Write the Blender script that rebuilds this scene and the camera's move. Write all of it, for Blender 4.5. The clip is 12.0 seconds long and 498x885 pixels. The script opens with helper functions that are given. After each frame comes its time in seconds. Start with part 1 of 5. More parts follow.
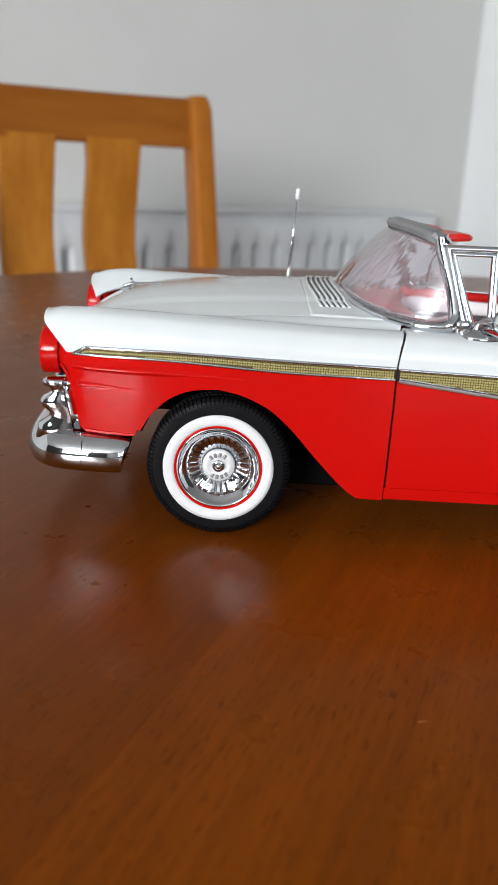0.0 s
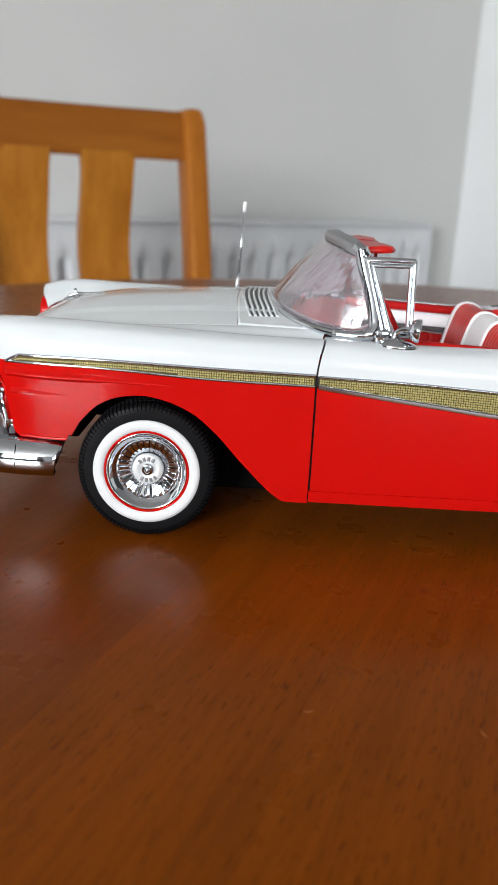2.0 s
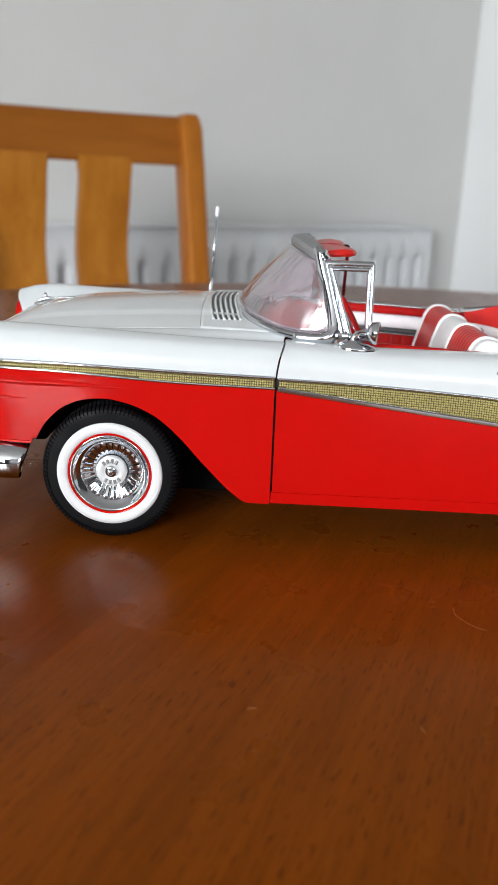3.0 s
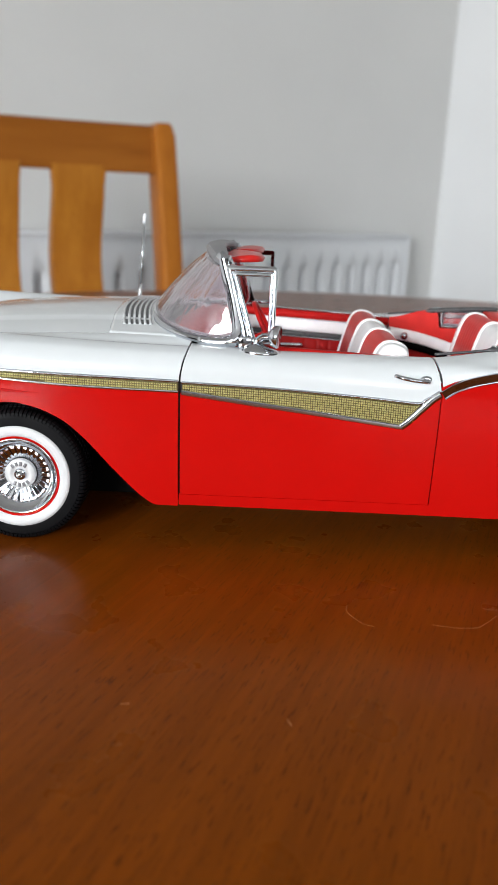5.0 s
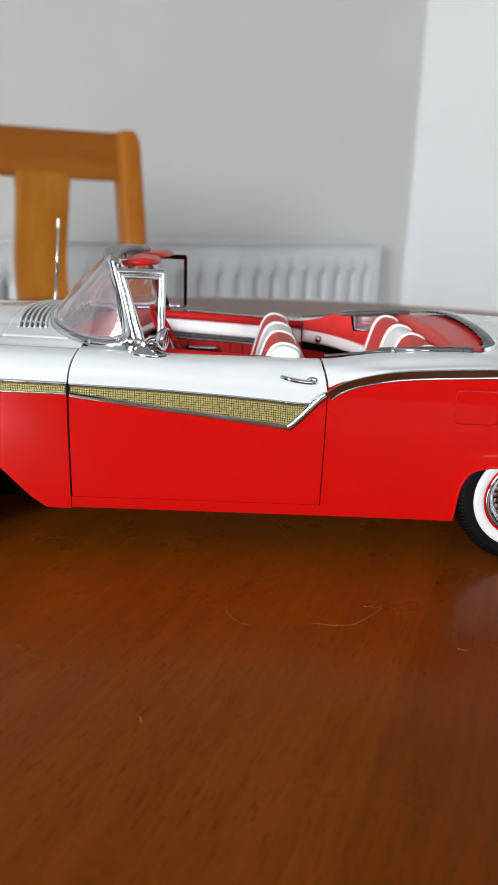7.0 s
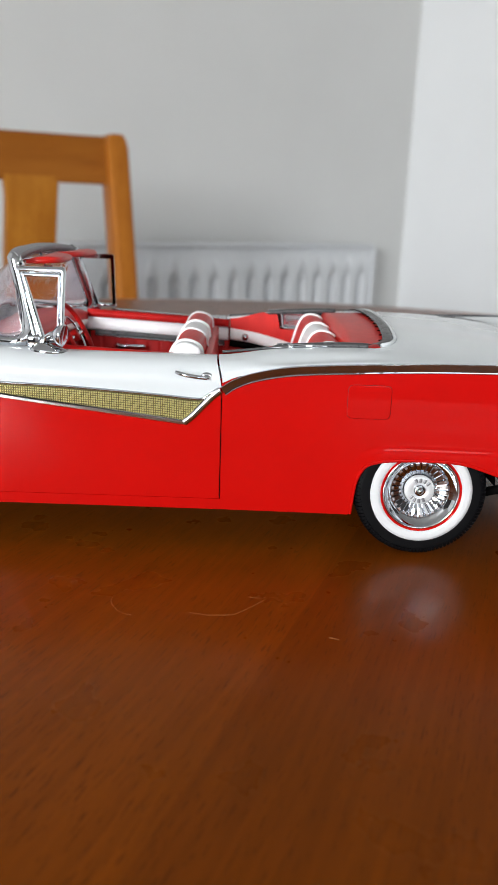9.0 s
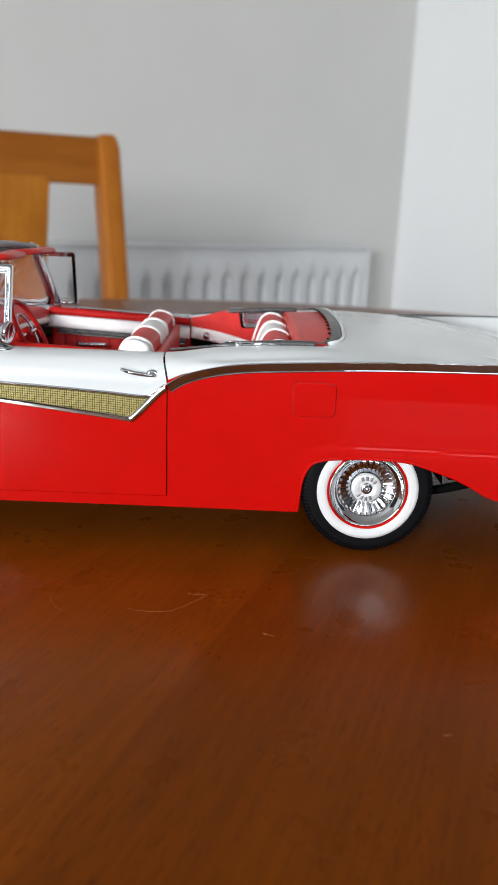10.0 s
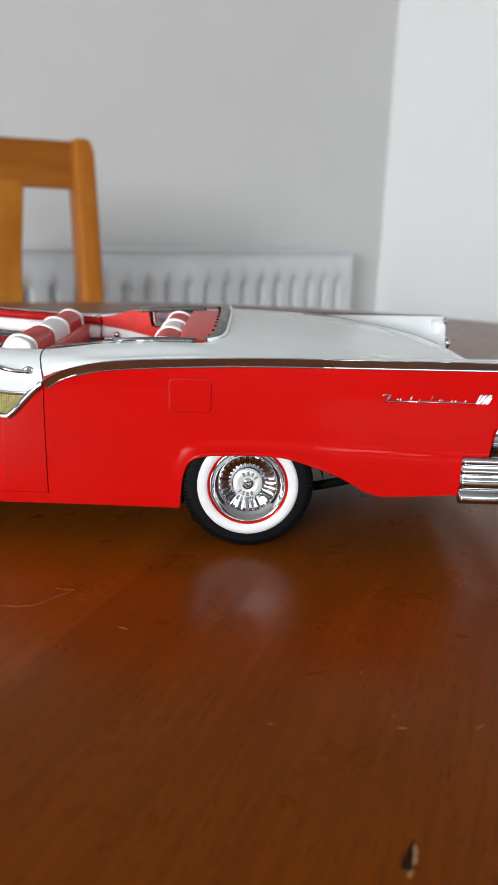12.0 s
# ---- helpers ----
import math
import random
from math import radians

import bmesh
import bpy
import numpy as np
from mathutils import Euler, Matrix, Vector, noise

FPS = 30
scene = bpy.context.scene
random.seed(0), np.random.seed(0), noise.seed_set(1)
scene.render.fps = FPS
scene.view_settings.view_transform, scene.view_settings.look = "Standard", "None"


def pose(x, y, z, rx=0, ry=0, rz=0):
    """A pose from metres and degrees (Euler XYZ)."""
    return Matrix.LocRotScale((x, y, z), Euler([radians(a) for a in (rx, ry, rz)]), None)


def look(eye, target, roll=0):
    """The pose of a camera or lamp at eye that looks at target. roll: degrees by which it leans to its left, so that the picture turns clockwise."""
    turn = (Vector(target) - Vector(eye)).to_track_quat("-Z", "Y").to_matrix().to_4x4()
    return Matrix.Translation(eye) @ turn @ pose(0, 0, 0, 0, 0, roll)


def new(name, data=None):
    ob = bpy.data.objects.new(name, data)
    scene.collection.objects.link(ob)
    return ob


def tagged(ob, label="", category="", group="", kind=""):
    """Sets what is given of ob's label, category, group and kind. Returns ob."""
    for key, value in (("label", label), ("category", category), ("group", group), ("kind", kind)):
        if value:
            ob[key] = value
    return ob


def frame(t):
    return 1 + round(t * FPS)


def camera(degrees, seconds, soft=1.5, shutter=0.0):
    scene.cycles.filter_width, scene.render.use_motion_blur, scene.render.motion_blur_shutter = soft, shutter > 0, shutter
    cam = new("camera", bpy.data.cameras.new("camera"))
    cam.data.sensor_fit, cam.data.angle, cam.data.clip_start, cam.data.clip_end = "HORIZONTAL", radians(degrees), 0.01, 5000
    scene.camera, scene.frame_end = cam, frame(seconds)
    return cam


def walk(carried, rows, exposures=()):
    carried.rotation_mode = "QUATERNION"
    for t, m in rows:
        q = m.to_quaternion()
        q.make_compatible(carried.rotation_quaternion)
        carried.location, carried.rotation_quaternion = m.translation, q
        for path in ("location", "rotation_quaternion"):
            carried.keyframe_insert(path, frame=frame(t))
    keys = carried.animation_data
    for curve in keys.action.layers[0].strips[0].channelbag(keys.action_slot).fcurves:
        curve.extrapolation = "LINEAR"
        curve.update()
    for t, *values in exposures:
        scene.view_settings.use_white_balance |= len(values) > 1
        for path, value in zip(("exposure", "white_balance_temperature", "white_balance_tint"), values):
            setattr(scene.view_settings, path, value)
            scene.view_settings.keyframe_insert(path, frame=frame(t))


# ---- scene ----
cam = camera(34.98, 12.0)
PATH = [
    (0.0, (0.01035, -0.24252, 0.83771), (0.00613, 0.04238, 0.74384), 2.51),
    (0.5, (0.01520, -0.24449, 0.83824), (0.01108, 0.04082, 0.74561), 2.58),
    (1.0, (0.02006, -0.24583, 0.83791), (0.01580, 0.03989, 0.74653), 2.59),
    (1.5, (0.02500, -0.24730, 0.83854), (0.02019, 0.03851, 0.74749), 2.57),
    (2.0, (0.03048, -0.24884, 0.83917), (0.02468, 0.03724, 0.74903), 2.54),
    (2.5, (0.03557, -0.24968, 0.83998), (0.02873, 0.03659, 0.75054), 2.41),
    (3.0, (0.04182, -0.25082, 0.83977), (0.03426, 0.03563, 0.75096), 2.19),
    (5.0, (0.06327, -0.25378, 0.84012), (0.06085, 0.03367, 0.75429), 2.23),
    (5.5, (0.07003, -0.25442, 0.83952), (0.07094, 0.03337, 0.75481), 2.34),
    (6.0, (0.07674, -0.25485, 0.83987), (0.08048, 0.03318, 0.75604), 2.30),
    (6.5, (0.08046, -0.25451, 0.84029), (0.08833, 0.03358, 0.75697), 2.57),
    (7.0, (0.08737, -0.25546, 0.83983), (0.09232, 0.03283, 0.75698), 2.20),
    (9.0, (0.11605, -0.25940, 0.83953), (0.11957, 0.02921, 0.75774), 2.03),
    (9.5, (0.12299, -0.26013, 0.83966), (0.12594, 0.02853, 0.75799), 2.13),
    (10.0, (0.13012, -0.26030, 0.83917), (0.13440, 0.02845, 0.75790), 2.30),
    (10.5, (0.13781, -0.26181, 0.83928), (0.13835, 0.02713, 0.75857), 2.06),
    (11.0, (0.14482, -0.26219, 0.83914), (0.14553, 0.02693, 0.75909), 1.99),
    (11.5, (0.15337, -0.26228, 0.83866), (0.15650, 0.02686, 0.75875), 2.02),
    (12.0, (0.16148, -0.26231, 0.83831), (0.16831, 0.02688, 0.75878), 2.10),
]
walk(cam, [(t, look(eye, target, roll)) for t, eye, target, roll in PATH])
cam.data.dof.use_dof = True
cam.data.dof.focus_distance = 0.215
cam.data.dof.aperture_fstop = 31.0

# ---- world, daylight through the windows, exposure ----
world = bpy.data.worlds.new("world")
scene.world = world
world.use_nodes = True
sky = world.node_tree.nodes.new("ShaderNodeTexSky")
sky.sky_type = "NISHITA"
sky.sun_disc = False
sky.sun_elevation = radians(32)
sky.sun_rotation = radians(200)
world.node_tree.nodes["Background"].inputs["Strength"].default_value = 0.08
world.node_tree.links.new(sky.outputs["Color"], world.node_tree.nodes["Background"].inputs["Color"])
scene.view_settings.exposure = 0.02


def window_light(name, m, wide, high, watts, tint):
    lamp = bpy.data.lights.new(name, "AREA")
    lamp.shape, lamp.size, lamp.size_y, lamp.energy, lamp.color = "RECTANGLE", wide, high, watts, tint
    ob = new(name, lamp)
    ob.matrix_world = m
    return ob


ROOM = pose(0.704, 2.807, 0, 0, 0, 42)
window_light("daylight_west", ROOM @ pose(-6.97, -3.5, 1.7, 90, 0, -90), 1.6, 1.2, 310, (0.95, 0.98, 1.0))
window_light("daylight_south", ROOM @ pose(-4.1, -5.17, 1.6, 90, 0, 0), 1.7, 1.1, 22, (0.95, 0.98, 1.0))


# ---- materials ----
def mat(name, rgb, rough=0.5, metal=0.0, coat=0.0):
    m = bpy.data.materials.new(name)
    m.use_nodes = True
    b = m.node_tree.nodes["Principled BSDF"]
    b.inputs["Base Color"].default_value = (*rgb, 1)
    b.inputs["Roughness"].default_value = rough
    b.inputs["Metallic"].default_value = metal
    b.inputs["Coat Weight"].default_value = coat
    b.inputs["Coat Roughness"].default_value = 0.06
    return m


def node(m, kind, **values):
    n = m.node_tree.nodes.new(kind)
    for key, value in values.items():
        n.inputs[key.replace("_", " ")].default_value = value
    return n


def wire(m, a, out, b, into):
    m.node_tree.links.new(a.outputs[out], b.inputs[into])


def shader(m):
    return m.node_tree.nodes["Principled BSDF"]


def noise_of(m, scale, stretch=(1, 1, 1), turn=0.0, detail=4.0):
    co = node(m, "ShaderNodeTexCoord")
    mp = node(m, "ShaderNodeMapping", Scale=stretch)
    mp.inputs["Rotation"].default_value = (0, 0, turn)
    nz = node(m, "ShaderNodeTexNoise", Scale=scale, Detail=detail)
    wire(m, co, "Object", mp, "Vector")
    wire(m, mp, "Vector", nz, "Vector")
    return nz


def ramp_of(m, src, out, lo, hi, a=(0, 0, 0, 1), b=(1, 1, 1, 1)):
    r = node(m, "ShaderNodeValToRGB")
    e = r.color_ramp.elements
    e[0].position, e[1].position, e[0].color, e[1].color = lo, hi, a, b
    wire(m, src, out, r, "Fac")
    return r


def blend(m, fac, first, second, mode="MIX"):
    """A colour mix; fac, first and second are sockets or values."""
    n = m.node_tree.nodes.new("ShaderNodeMix")
    n.data_type, n.blend_type = "RGBA", mode
    for index, v in ((0, fac), (6, first), (7, second)):
        if isinstance(v, bpy.types.NodeSocket):
            m.node_tree.links.new(v, n.inputs[index])
        else:
            n.inputs[index].default_value = v
    return n.outputs[2]


def bumped(m, scale, strength, distance, stretch=(1, 1, 1), turn=0.0):
    nz = noise_of(m, scale, stretch, turn)
    bp = node(m, "ShaderNodeBump", Strength=strength, Distance=distance)
    wire(m, nz, "Fac", bp, "Height")
    wire(m, bp, "Normal", shader(m), "Normal")
    return m


def varied(m, scale, other, lo=0.35, hi=0.7, stretch=(1, 1, 1)):
    nz = noise_of(m, scale, stretch)
    r = ramp_of(m, nz, "Fac", lo, hi)
    base = tuple(shader(m).inputs["Base Color"].default_value)
    m.node_tree.links.new(blend(m, r.outputs["Color"], base, (*other, 1)), shader(m).inputs["Base Color"])
    return m


def rough_varied(m, scale, lo, hi):
    nz = noise_of(m, scale)
    r = ramp_of(m, nz, "Fac", 0.35, 0.7, (lo, lo, lo, 1), (hi, hi, hi, 1))
    wire(m, r, "Color", shader(m), "Roughness")
    return m


RED = bumped(varied(mat("red_enamel", (0.46, 0.0039, 0.0028), 0.5, 0, 0.35), 60, (0.44, 0.0037, 0.0026)), 700, 0.03, 0.0002)
shader(RED).inputs["Specular IOR Level"].default_value = 0.0
shader(RED).inputs["Coat Roughness"].default_value = 0.025
WHITE = bumped(varied(mat("white_enamel", (0.62, 0.65, 0.665), 0.25, 0, 0.7), 50, (0.60, 0.63, 0.645)), 700, 0.03, 0.0002)
CHROME = bumped(rough_varied(mat("chrome", (0.57, 0.59, 0.62), 0.05, 1.0), 300, 0.025, 0.06), 90, 0.25, 0.0006)
GOLD = varied(mat("gold_anodised", (0.68, 0.62, 0.29), 0.4, 0.5), 900, (0.58, 0.51, 0.22))
RUBBER = bumped(rough_varied(mat("black_rubber", (0.004, 0.004, 0.0047), 0.6), 200, 0.4, 0.62), 900, 0.1, 0.0002)
WALLTYRE = varied(mat("white_rubber", (0.64, 0.65, 0.66), 0.45), 150, (0.61, 0.62, 0.63))
BLACK = varied(mat("chassis_black", (0.0025, 0.0025, 0.0025), 0.7), 120, (0.004, 0.004, 0.0038))
for m, level in ((RUBBER, 0.08), (BLACK, 0.02)):
    shader(m).inputs["Specular IOR Level"].default_value = level
GOLD_DARK = mat("gold_ground", (0.07, 0.052, 0.012), 0.5, 0.5)
GAP_RED = mat("seam_dark_red", (0.055, 0.003, 0.003), 0.6)
GAP = mat("seam_dark", (0.010, 0.003, 0.003), 0.6)
VINYL_RED = bumped(varied(mat("red_vinyl", (0.58, 0.014, 0.009), 0.35), 300, (0.50, 0.010, 0.007)), 1500, 0.15, 0.0003)
# darker copy of the red vinyl, with the cabin's shade put into its colour
VINYL_SHADED = bumped(varied(mat("red_vinyl_shaded", (0.42, 0.008, 0.007), 0.5), 300, (0.36, 0.006, 0.005)), 1500, 0.15, 0.0003)
shader(VINYL_SHADED).inputs["Specular IOR Level"].default_value = 0.15
VINYL_WHITE = bumped(varied(mat("white_vinyl", (0.86, 0.86, 0.87), 0.42), 250, (0.81, 0.81, 0.82)), 1500, 0.12, 0.0003)
CARPET = bumped(varied(mat("car_carpet", (0.05, 0.012, 0.012), 0.9), 800, (0.025, 0.008, 0.008)), 2500, 0.5, 0.0005)
LENS_RED = mat("red_lens", (0.5, 0.01, 0.01), 0.12, 0, 0.8)
LENS = mat("lamp_lens", (0.8, 0.82, 0.84), 0.08, 0, 0.8)
SILVER = rough_varied(mat("silver_plastic", (0.62, 0.63, 0.64), 0.3, 0.8), 400, 0.25, 0.42)
DISC = rough_varied(mat("pale_hub", (0.62, 0.63, 0.64), 0.4, 0.25), 400, 0.32, 0.5)
SLOT = mat("slot_shadow_grey", (0.085, 0.09, 0.095), 0.6)
SATIN = rough_varied(mat("satin_grey", (0.085, 0.085, 0.088), 0.35, 0.3), 400, 0.25, 0.42)
HEADER = varied(mat("satin_header", (0.24, 0.24, 0.25), 0.42, 0.4), 120, (0.22, 0.22, 0.23))

GLASS = mat("clear_plastic", (0.87, 0.815, 0.87), 0.04)
shader(GLASS).inputs["Transmission Weight"].default_value = 0.955
shader(GLASS).inputs["IOR"].default_value = 1.8
bumped(GLASS, 24, 0.4, 0.004, (1.0, 1.6, 0.45))

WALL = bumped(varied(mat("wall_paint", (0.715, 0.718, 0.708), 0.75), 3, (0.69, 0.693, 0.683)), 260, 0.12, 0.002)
# lifted above the radiator wall's tone to carry the side wall's daylight
WALL_E = bumped(varied(mat("wall_paint_bright", (0.87, 0.885, 0.90), 0.75), 3, (0.85, 0.865, 0.88)), 260, 0.12, 0.002)
# unseen window walls, kept near-black so chrome and red enamel mirror darkness
WALL_S = bumped(varied(mat("unseen_wall_dark", (0.085, 0.08, 0.08), 0.75), 3, (0.07, 0.066, 0.066)), 260, 0.12, 0.002)
CEIL = bumped(varied(mat("ceiling_paint", (0.62, 0.62, 0.61), 0.85), 4, (0.59, 0.59, 0.58)), 200, 0.15, 0.002)
ENAMEL = varied(mat("radiator_enamel", (0.74, 0.76, 0.79), 0.4, 0, 0.1), 6, (0.71, 0.73, 0.76))
FRAME = varied(mat("window_paint", (0.78, 0.78, 0.77), 0.4), 8, (0.72, 0.72, 0.71))
FLOOR = bumped(varied(mat("floor_carpet", (0.12, 0.085, 0.055), 0.95), 40, (0.085, 0.06, 0.04)), 600, 0.6, 0.004)
LINT = mat("lint", (0.40, 0.16, 0.045), 0.9)
GOUGE = mat("bare_gouge", (0.026, 0.013, 0.006), 0.95)
shader(GOUGE).inputs["Specular IOR Level"].default_value = 0.05
RAW = mat("bare_wood", (0.33, 0.19, 0.09), 0.8)


def table_wood():
    m = mat("varnished_wood", (0.16, 0.05, 0.014), 0.3)
    turn = radians(-69)
    co = node(m, "ShaderNodeTexCoord")
    mp = node(m, "ShaderNodeMapping")
    mp.inputs["Rotation"].default_value = (0, 0, turn)
    mp.inputs["Location"].default_value = (0, 0.0793, 0)
    wire(m, co, "Object", mp, "Vector")
    sep = node(m, "ShaderNodeSeparateXYZ")
    wire(m, mp, "Vector", sep, "Vector")
    # staves glued side by side, each of its own tone
    div = m.node_tree.nodes.new("ShaderNodeMath")
    div.operation = "DIVIDE"
    div.inputs[1].default_value = 0.115
    wire(m, sep, "Y", div, 0)
    flo = m.node_tree.nodes.new("ShaderNodeMath")
    flo.operation = "FLOOR"
    wire(m, div, 0, flo, 0)
    turn_of = m.node_tree.nodes.new("ShaderNodeMath")
    turn_of.operation = "MULTIPLY_ADD"
    turn_of.inputs[1].default_value, turn_of.inputs[2].default_value = 1.9, 1.6
    wire(m, flo, 0, turn_of, 0)
    wave = m.node_tree.nodes.new("ShaderNodeMath")
    wave.operation = "SINE"
    wire(m, turn_of, 0, wave, 0)
    half = m.node_tree.nodes.new("ShaderNodeMath")
    half.operation = "MULTIPLY_ADD"
    half.inputs[1].default_value, half.inputs[2].default_value = 0.5, 0.5
    wire(m, wave, 0, half, 0)
    tone = blend(m, half.outputs[0], (0.139, 0.0300, 0.0013, 1), (0.192, 0.0438, 0.0018, 1))
    # long figure along the grain
    fig = node(m, "ShaderNodeMapping", Scale=(3.0, 28.0, 1.0))
    wire(m, mp, "Vector", fig, "Vector")
    n1 = node(m, "ShaderNodeTexNoise", Scale=4.0, Detail=6.0)
    wire(m, fig, "Vector", n1, "Vector")
    r1 = ramp_of(m, n1, "Fac", 0.3, 0.72, (1.06, 1.06, 1.06, 1), (0.86, 0.84, 0.82, 1))
    c1 = blend(m, 1.0, tone, r1.outputs["Color"], "MULTIPLY")
    fine = node(m, "ShaderNodeMapping", Scale=(30.0, 560.0, 1.0))
    wire(m, mp, "Vector", fine, "Vector")
    n5 = node(m, "ShaderNodeTexNoise", Scale=1.0, Detail=3.0)
    wire(m, fine, "Vector", n5, "Vector")
    r5 = ramp_of(m, n5, "Fac", 0.42, 0.62, (0.90, 0.90, 0.90, 1), (1.05, 1.05, 1.05, 1))
    c1 = blend(m, 1.0, c1, r5.outputs["Color"], "MULTIPLY")
    # short dark pores
    por = node(m, "ShaderNodeMapping", Scale=(190.0, 1900.0, 1.0))
    wire(m, mp, "Vector", por, "Vector")
    n2 = node(m, "ShaderNodeTexNoise", Scale=1.0, Detail=2.0)
    wire(m, por, "Vector", n2, "Vector")
    r2 = ramp_of(m, n2, "Fac", 0.60, 0.65)
    pat = node(m, "ShaderNodeTexNoise", Scale=14.0, Detail=2.0)
    wire(m, mp, "Vector", pat, "Vector")
    r3 = ramp_of(m, pat, "Fac", 0.35, 0.65, (0.2, 0.2, 0.2, 1), (0.9, 0.9, 0.9, 1))
    amount = blend(m, 1.0, r2.outputs["Color"], r3.outputs["Color"], "MULTIPLY")
    c2 = blend(m, amount, c1, (0.066, 0.0125, 0.0007, 1))
    m.node_tree.links.new(c2, shader(m).inputs["Base Color"])
    rr = noise_of(m, 60)
    r4 = ramp_of(m, rr, "Fac", 0.3, 0.7, (0.26, 0.26, 0.26, 1), (0.33, 0.33, 0.33, 1))
    wire(m, r4, "Color", shader(m), "Roughness")
    shader(m).inputs["Specular Tint"].default_value = (1.0, 0.60, 0.30, 1)
    shader(m).inputs["Specular IOR Level"].default_value = 0.23
    grain = node(m, "ShaderNodeBump", Strength=0.35, Distance=0.00012)
    wire(m, n5, "Fac", grain, "Height")
    bp = node(m, "ShaderNodeBump", Strength=0.12, Distance=0.0003)
    bp.invert = True
    wire(m, r2, "Color", bp, "Height")
    wire(m, grain, "Normal", bp, "Normal")
    wire(m, bp, "Normal", shader(m), "Normal")
    return m


def chair_wood(name, stretch, k=1.0, g=1.0):
    m = mat(name, (0.46, 0.20, 0.045), 0.45)
    shader(m).inputs["Specular IOR Level"].default_value = 0.3
    shader(m).inputs["Specular Tint"].default_value = (1.0, 0.75, 0.45, 1)
    n1 = noise_of(m, 6.0, stretch, 0, 6.0)
    r1 = ramp_of(m, n1, "Fac", 0.3, 0.7, (0.47 * k, 0.17 * k * g, 0.02 * k * g, 1), (0.36 * k, 0.115 * k * g, 0.012 * k * g, 1))
    n2 = noise_of(m, 40.0, stretch, 0, 3.0)
    r2 = ramp_of(m, n2, "Fac", 0.5, 1.0)
    m.node_tree.links.new(blend(m, r2.outputs["Color"], r1.outputs["Color"], (0.28, 0.085, 0.01, 1)), shader(m).inputs["Base Color"])
    return bumped(m, 60, 0.1, 0.001, stretch)


TABLE_WOOD = table_wood()
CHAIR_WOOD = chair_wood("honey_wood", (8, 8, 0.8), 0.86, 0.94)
# same wood taken down in tone: the crest rail's shadow sits in the colour
CHAIR_RAIL_SHADED = chair_wood("honey_wood_rail_shaded", (0.8, 8, 8), 0.60, 0.9)
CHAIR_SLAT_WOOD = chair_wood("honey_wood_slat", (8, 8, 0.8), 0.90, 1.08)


# ---- building helpers ----
def part(name, bm, material, parent, label="", smooth=True, thick=0.0):
    """Links a bmesh (in millimetres for the model car, see mm) as one mesh object under its parent."""
    me = bpy.data.meshes.new(name)
    bm.to_mesh(me)
    bm.free()
    me.materials.append(material)
    if smooth:
        for p in me.polygons:
            p.use_smooth = True
    ob = new(name, me)
    if parent is not None:
        ob.parent = parent
    if label:
        ob["label"] = label
    if thick:
        mod = ob.modifiers.new("thickness", "SOLIDIFY")
        mod.thickness, mod.offset = thick, -1.0
    return ob


def creased(ob, degrees=35):
    """Sharp edges where faces meet at more than the angle."""
    bm = bmesh.new()
    bm.from_mesh(ob.data)
    for e in bm.edges:
        e.smooth = len(e.link_faces) == 2 and e.calc_face_angle(0.0) < radians(degrees)
    bm.to_mesh(ob.data)
    bm.free()
    return ob


def spline(xs, ys):
    """A smooth curve through the points that does not overshoot."""
    xs, ys = list(map(float, xs)), list(map(float, ys))
    d = [(ys[i + 1] - ys[i]) / (xs[i + 1] - xs[i]) for i in range(len(xs) - 1)]
    t = [d[0]] + [0.0 if a * b <= 0 else 2 * a * b / (a + b) for a, b in zip(d, d[1:])] + [d[-1]]

    def at(x):
        if x <= xs[0]:
            return ys[0]
        if x >= xs[-1]:
            return ys[-1]
        i = max(k for k in range(len(xs) - 1) if xs[k] <= x)
        h = xs[i + 1] - xs[i]
        s = (x - xs[i]) / h
        return ((1 + 2 * s) * (1 - s) ** 2 * ys[i] + s * (1 - s) ** 2 * h * t[i]
                + s * s * (3 - 2 * s) * ys[i + 1] + s * s * (s - 1) * h * t[i + 1])
    return at


def smooth01(v):
    v = min(1.0, max(0.0, v))
    return v * v * (3 - 2 * v)


def lerp(a, b, t):
    return a + (b - a) * t


def span(a, b, n):
    return [a + (b - a) * i / n for i in range(n + 1)]


def bend(points, n=6):
    """A smooth polyline through control points of any dimension."""
    pts = [Vector(p) for p in points]
    pts = [2 * pts[0] - pts[1]] + pts + [2 * pts[-1] - pts[-2]]
    out = []
    for i in range(1, len(pts) - 2):
        p0, p1, p2, p3 = pts[i - 1:i + 3]
        for k in range(n):
            s = k / n
            out.append(0.5 * (2 * p1 + (p2 - p0) * s + (2 * p0 - 5 * p1 + 4 * p2 - p3) * s * s + (3 * p1 - p0 - 3 * p2 + p3) * s ** 3))
    return out + [pts[-2]]


MM = 0.001


def grid(rows, far=False, ring=False, bm=None, unit=MM):
    """A sheet of quads through rows of points; far mirrors it to the other side of the car."""
    bm = bm or bmesh.new()
    k = -1 if far else 1
    vs = [[bm.verts.new((p[0] * unit, k * p[1] * unit, p[2] * unit)) for p in row] for row in rows]
    n = len(vs[0])
    for a, b in zip(vs, vs[1:]):
        for j in range(n if ring else n - 1):
            q = (a[j], b[j], b[(j + 1) % n], a[(j + 1) % n])
            bm.faces.new(q[::-1] if far else q)
    return bm


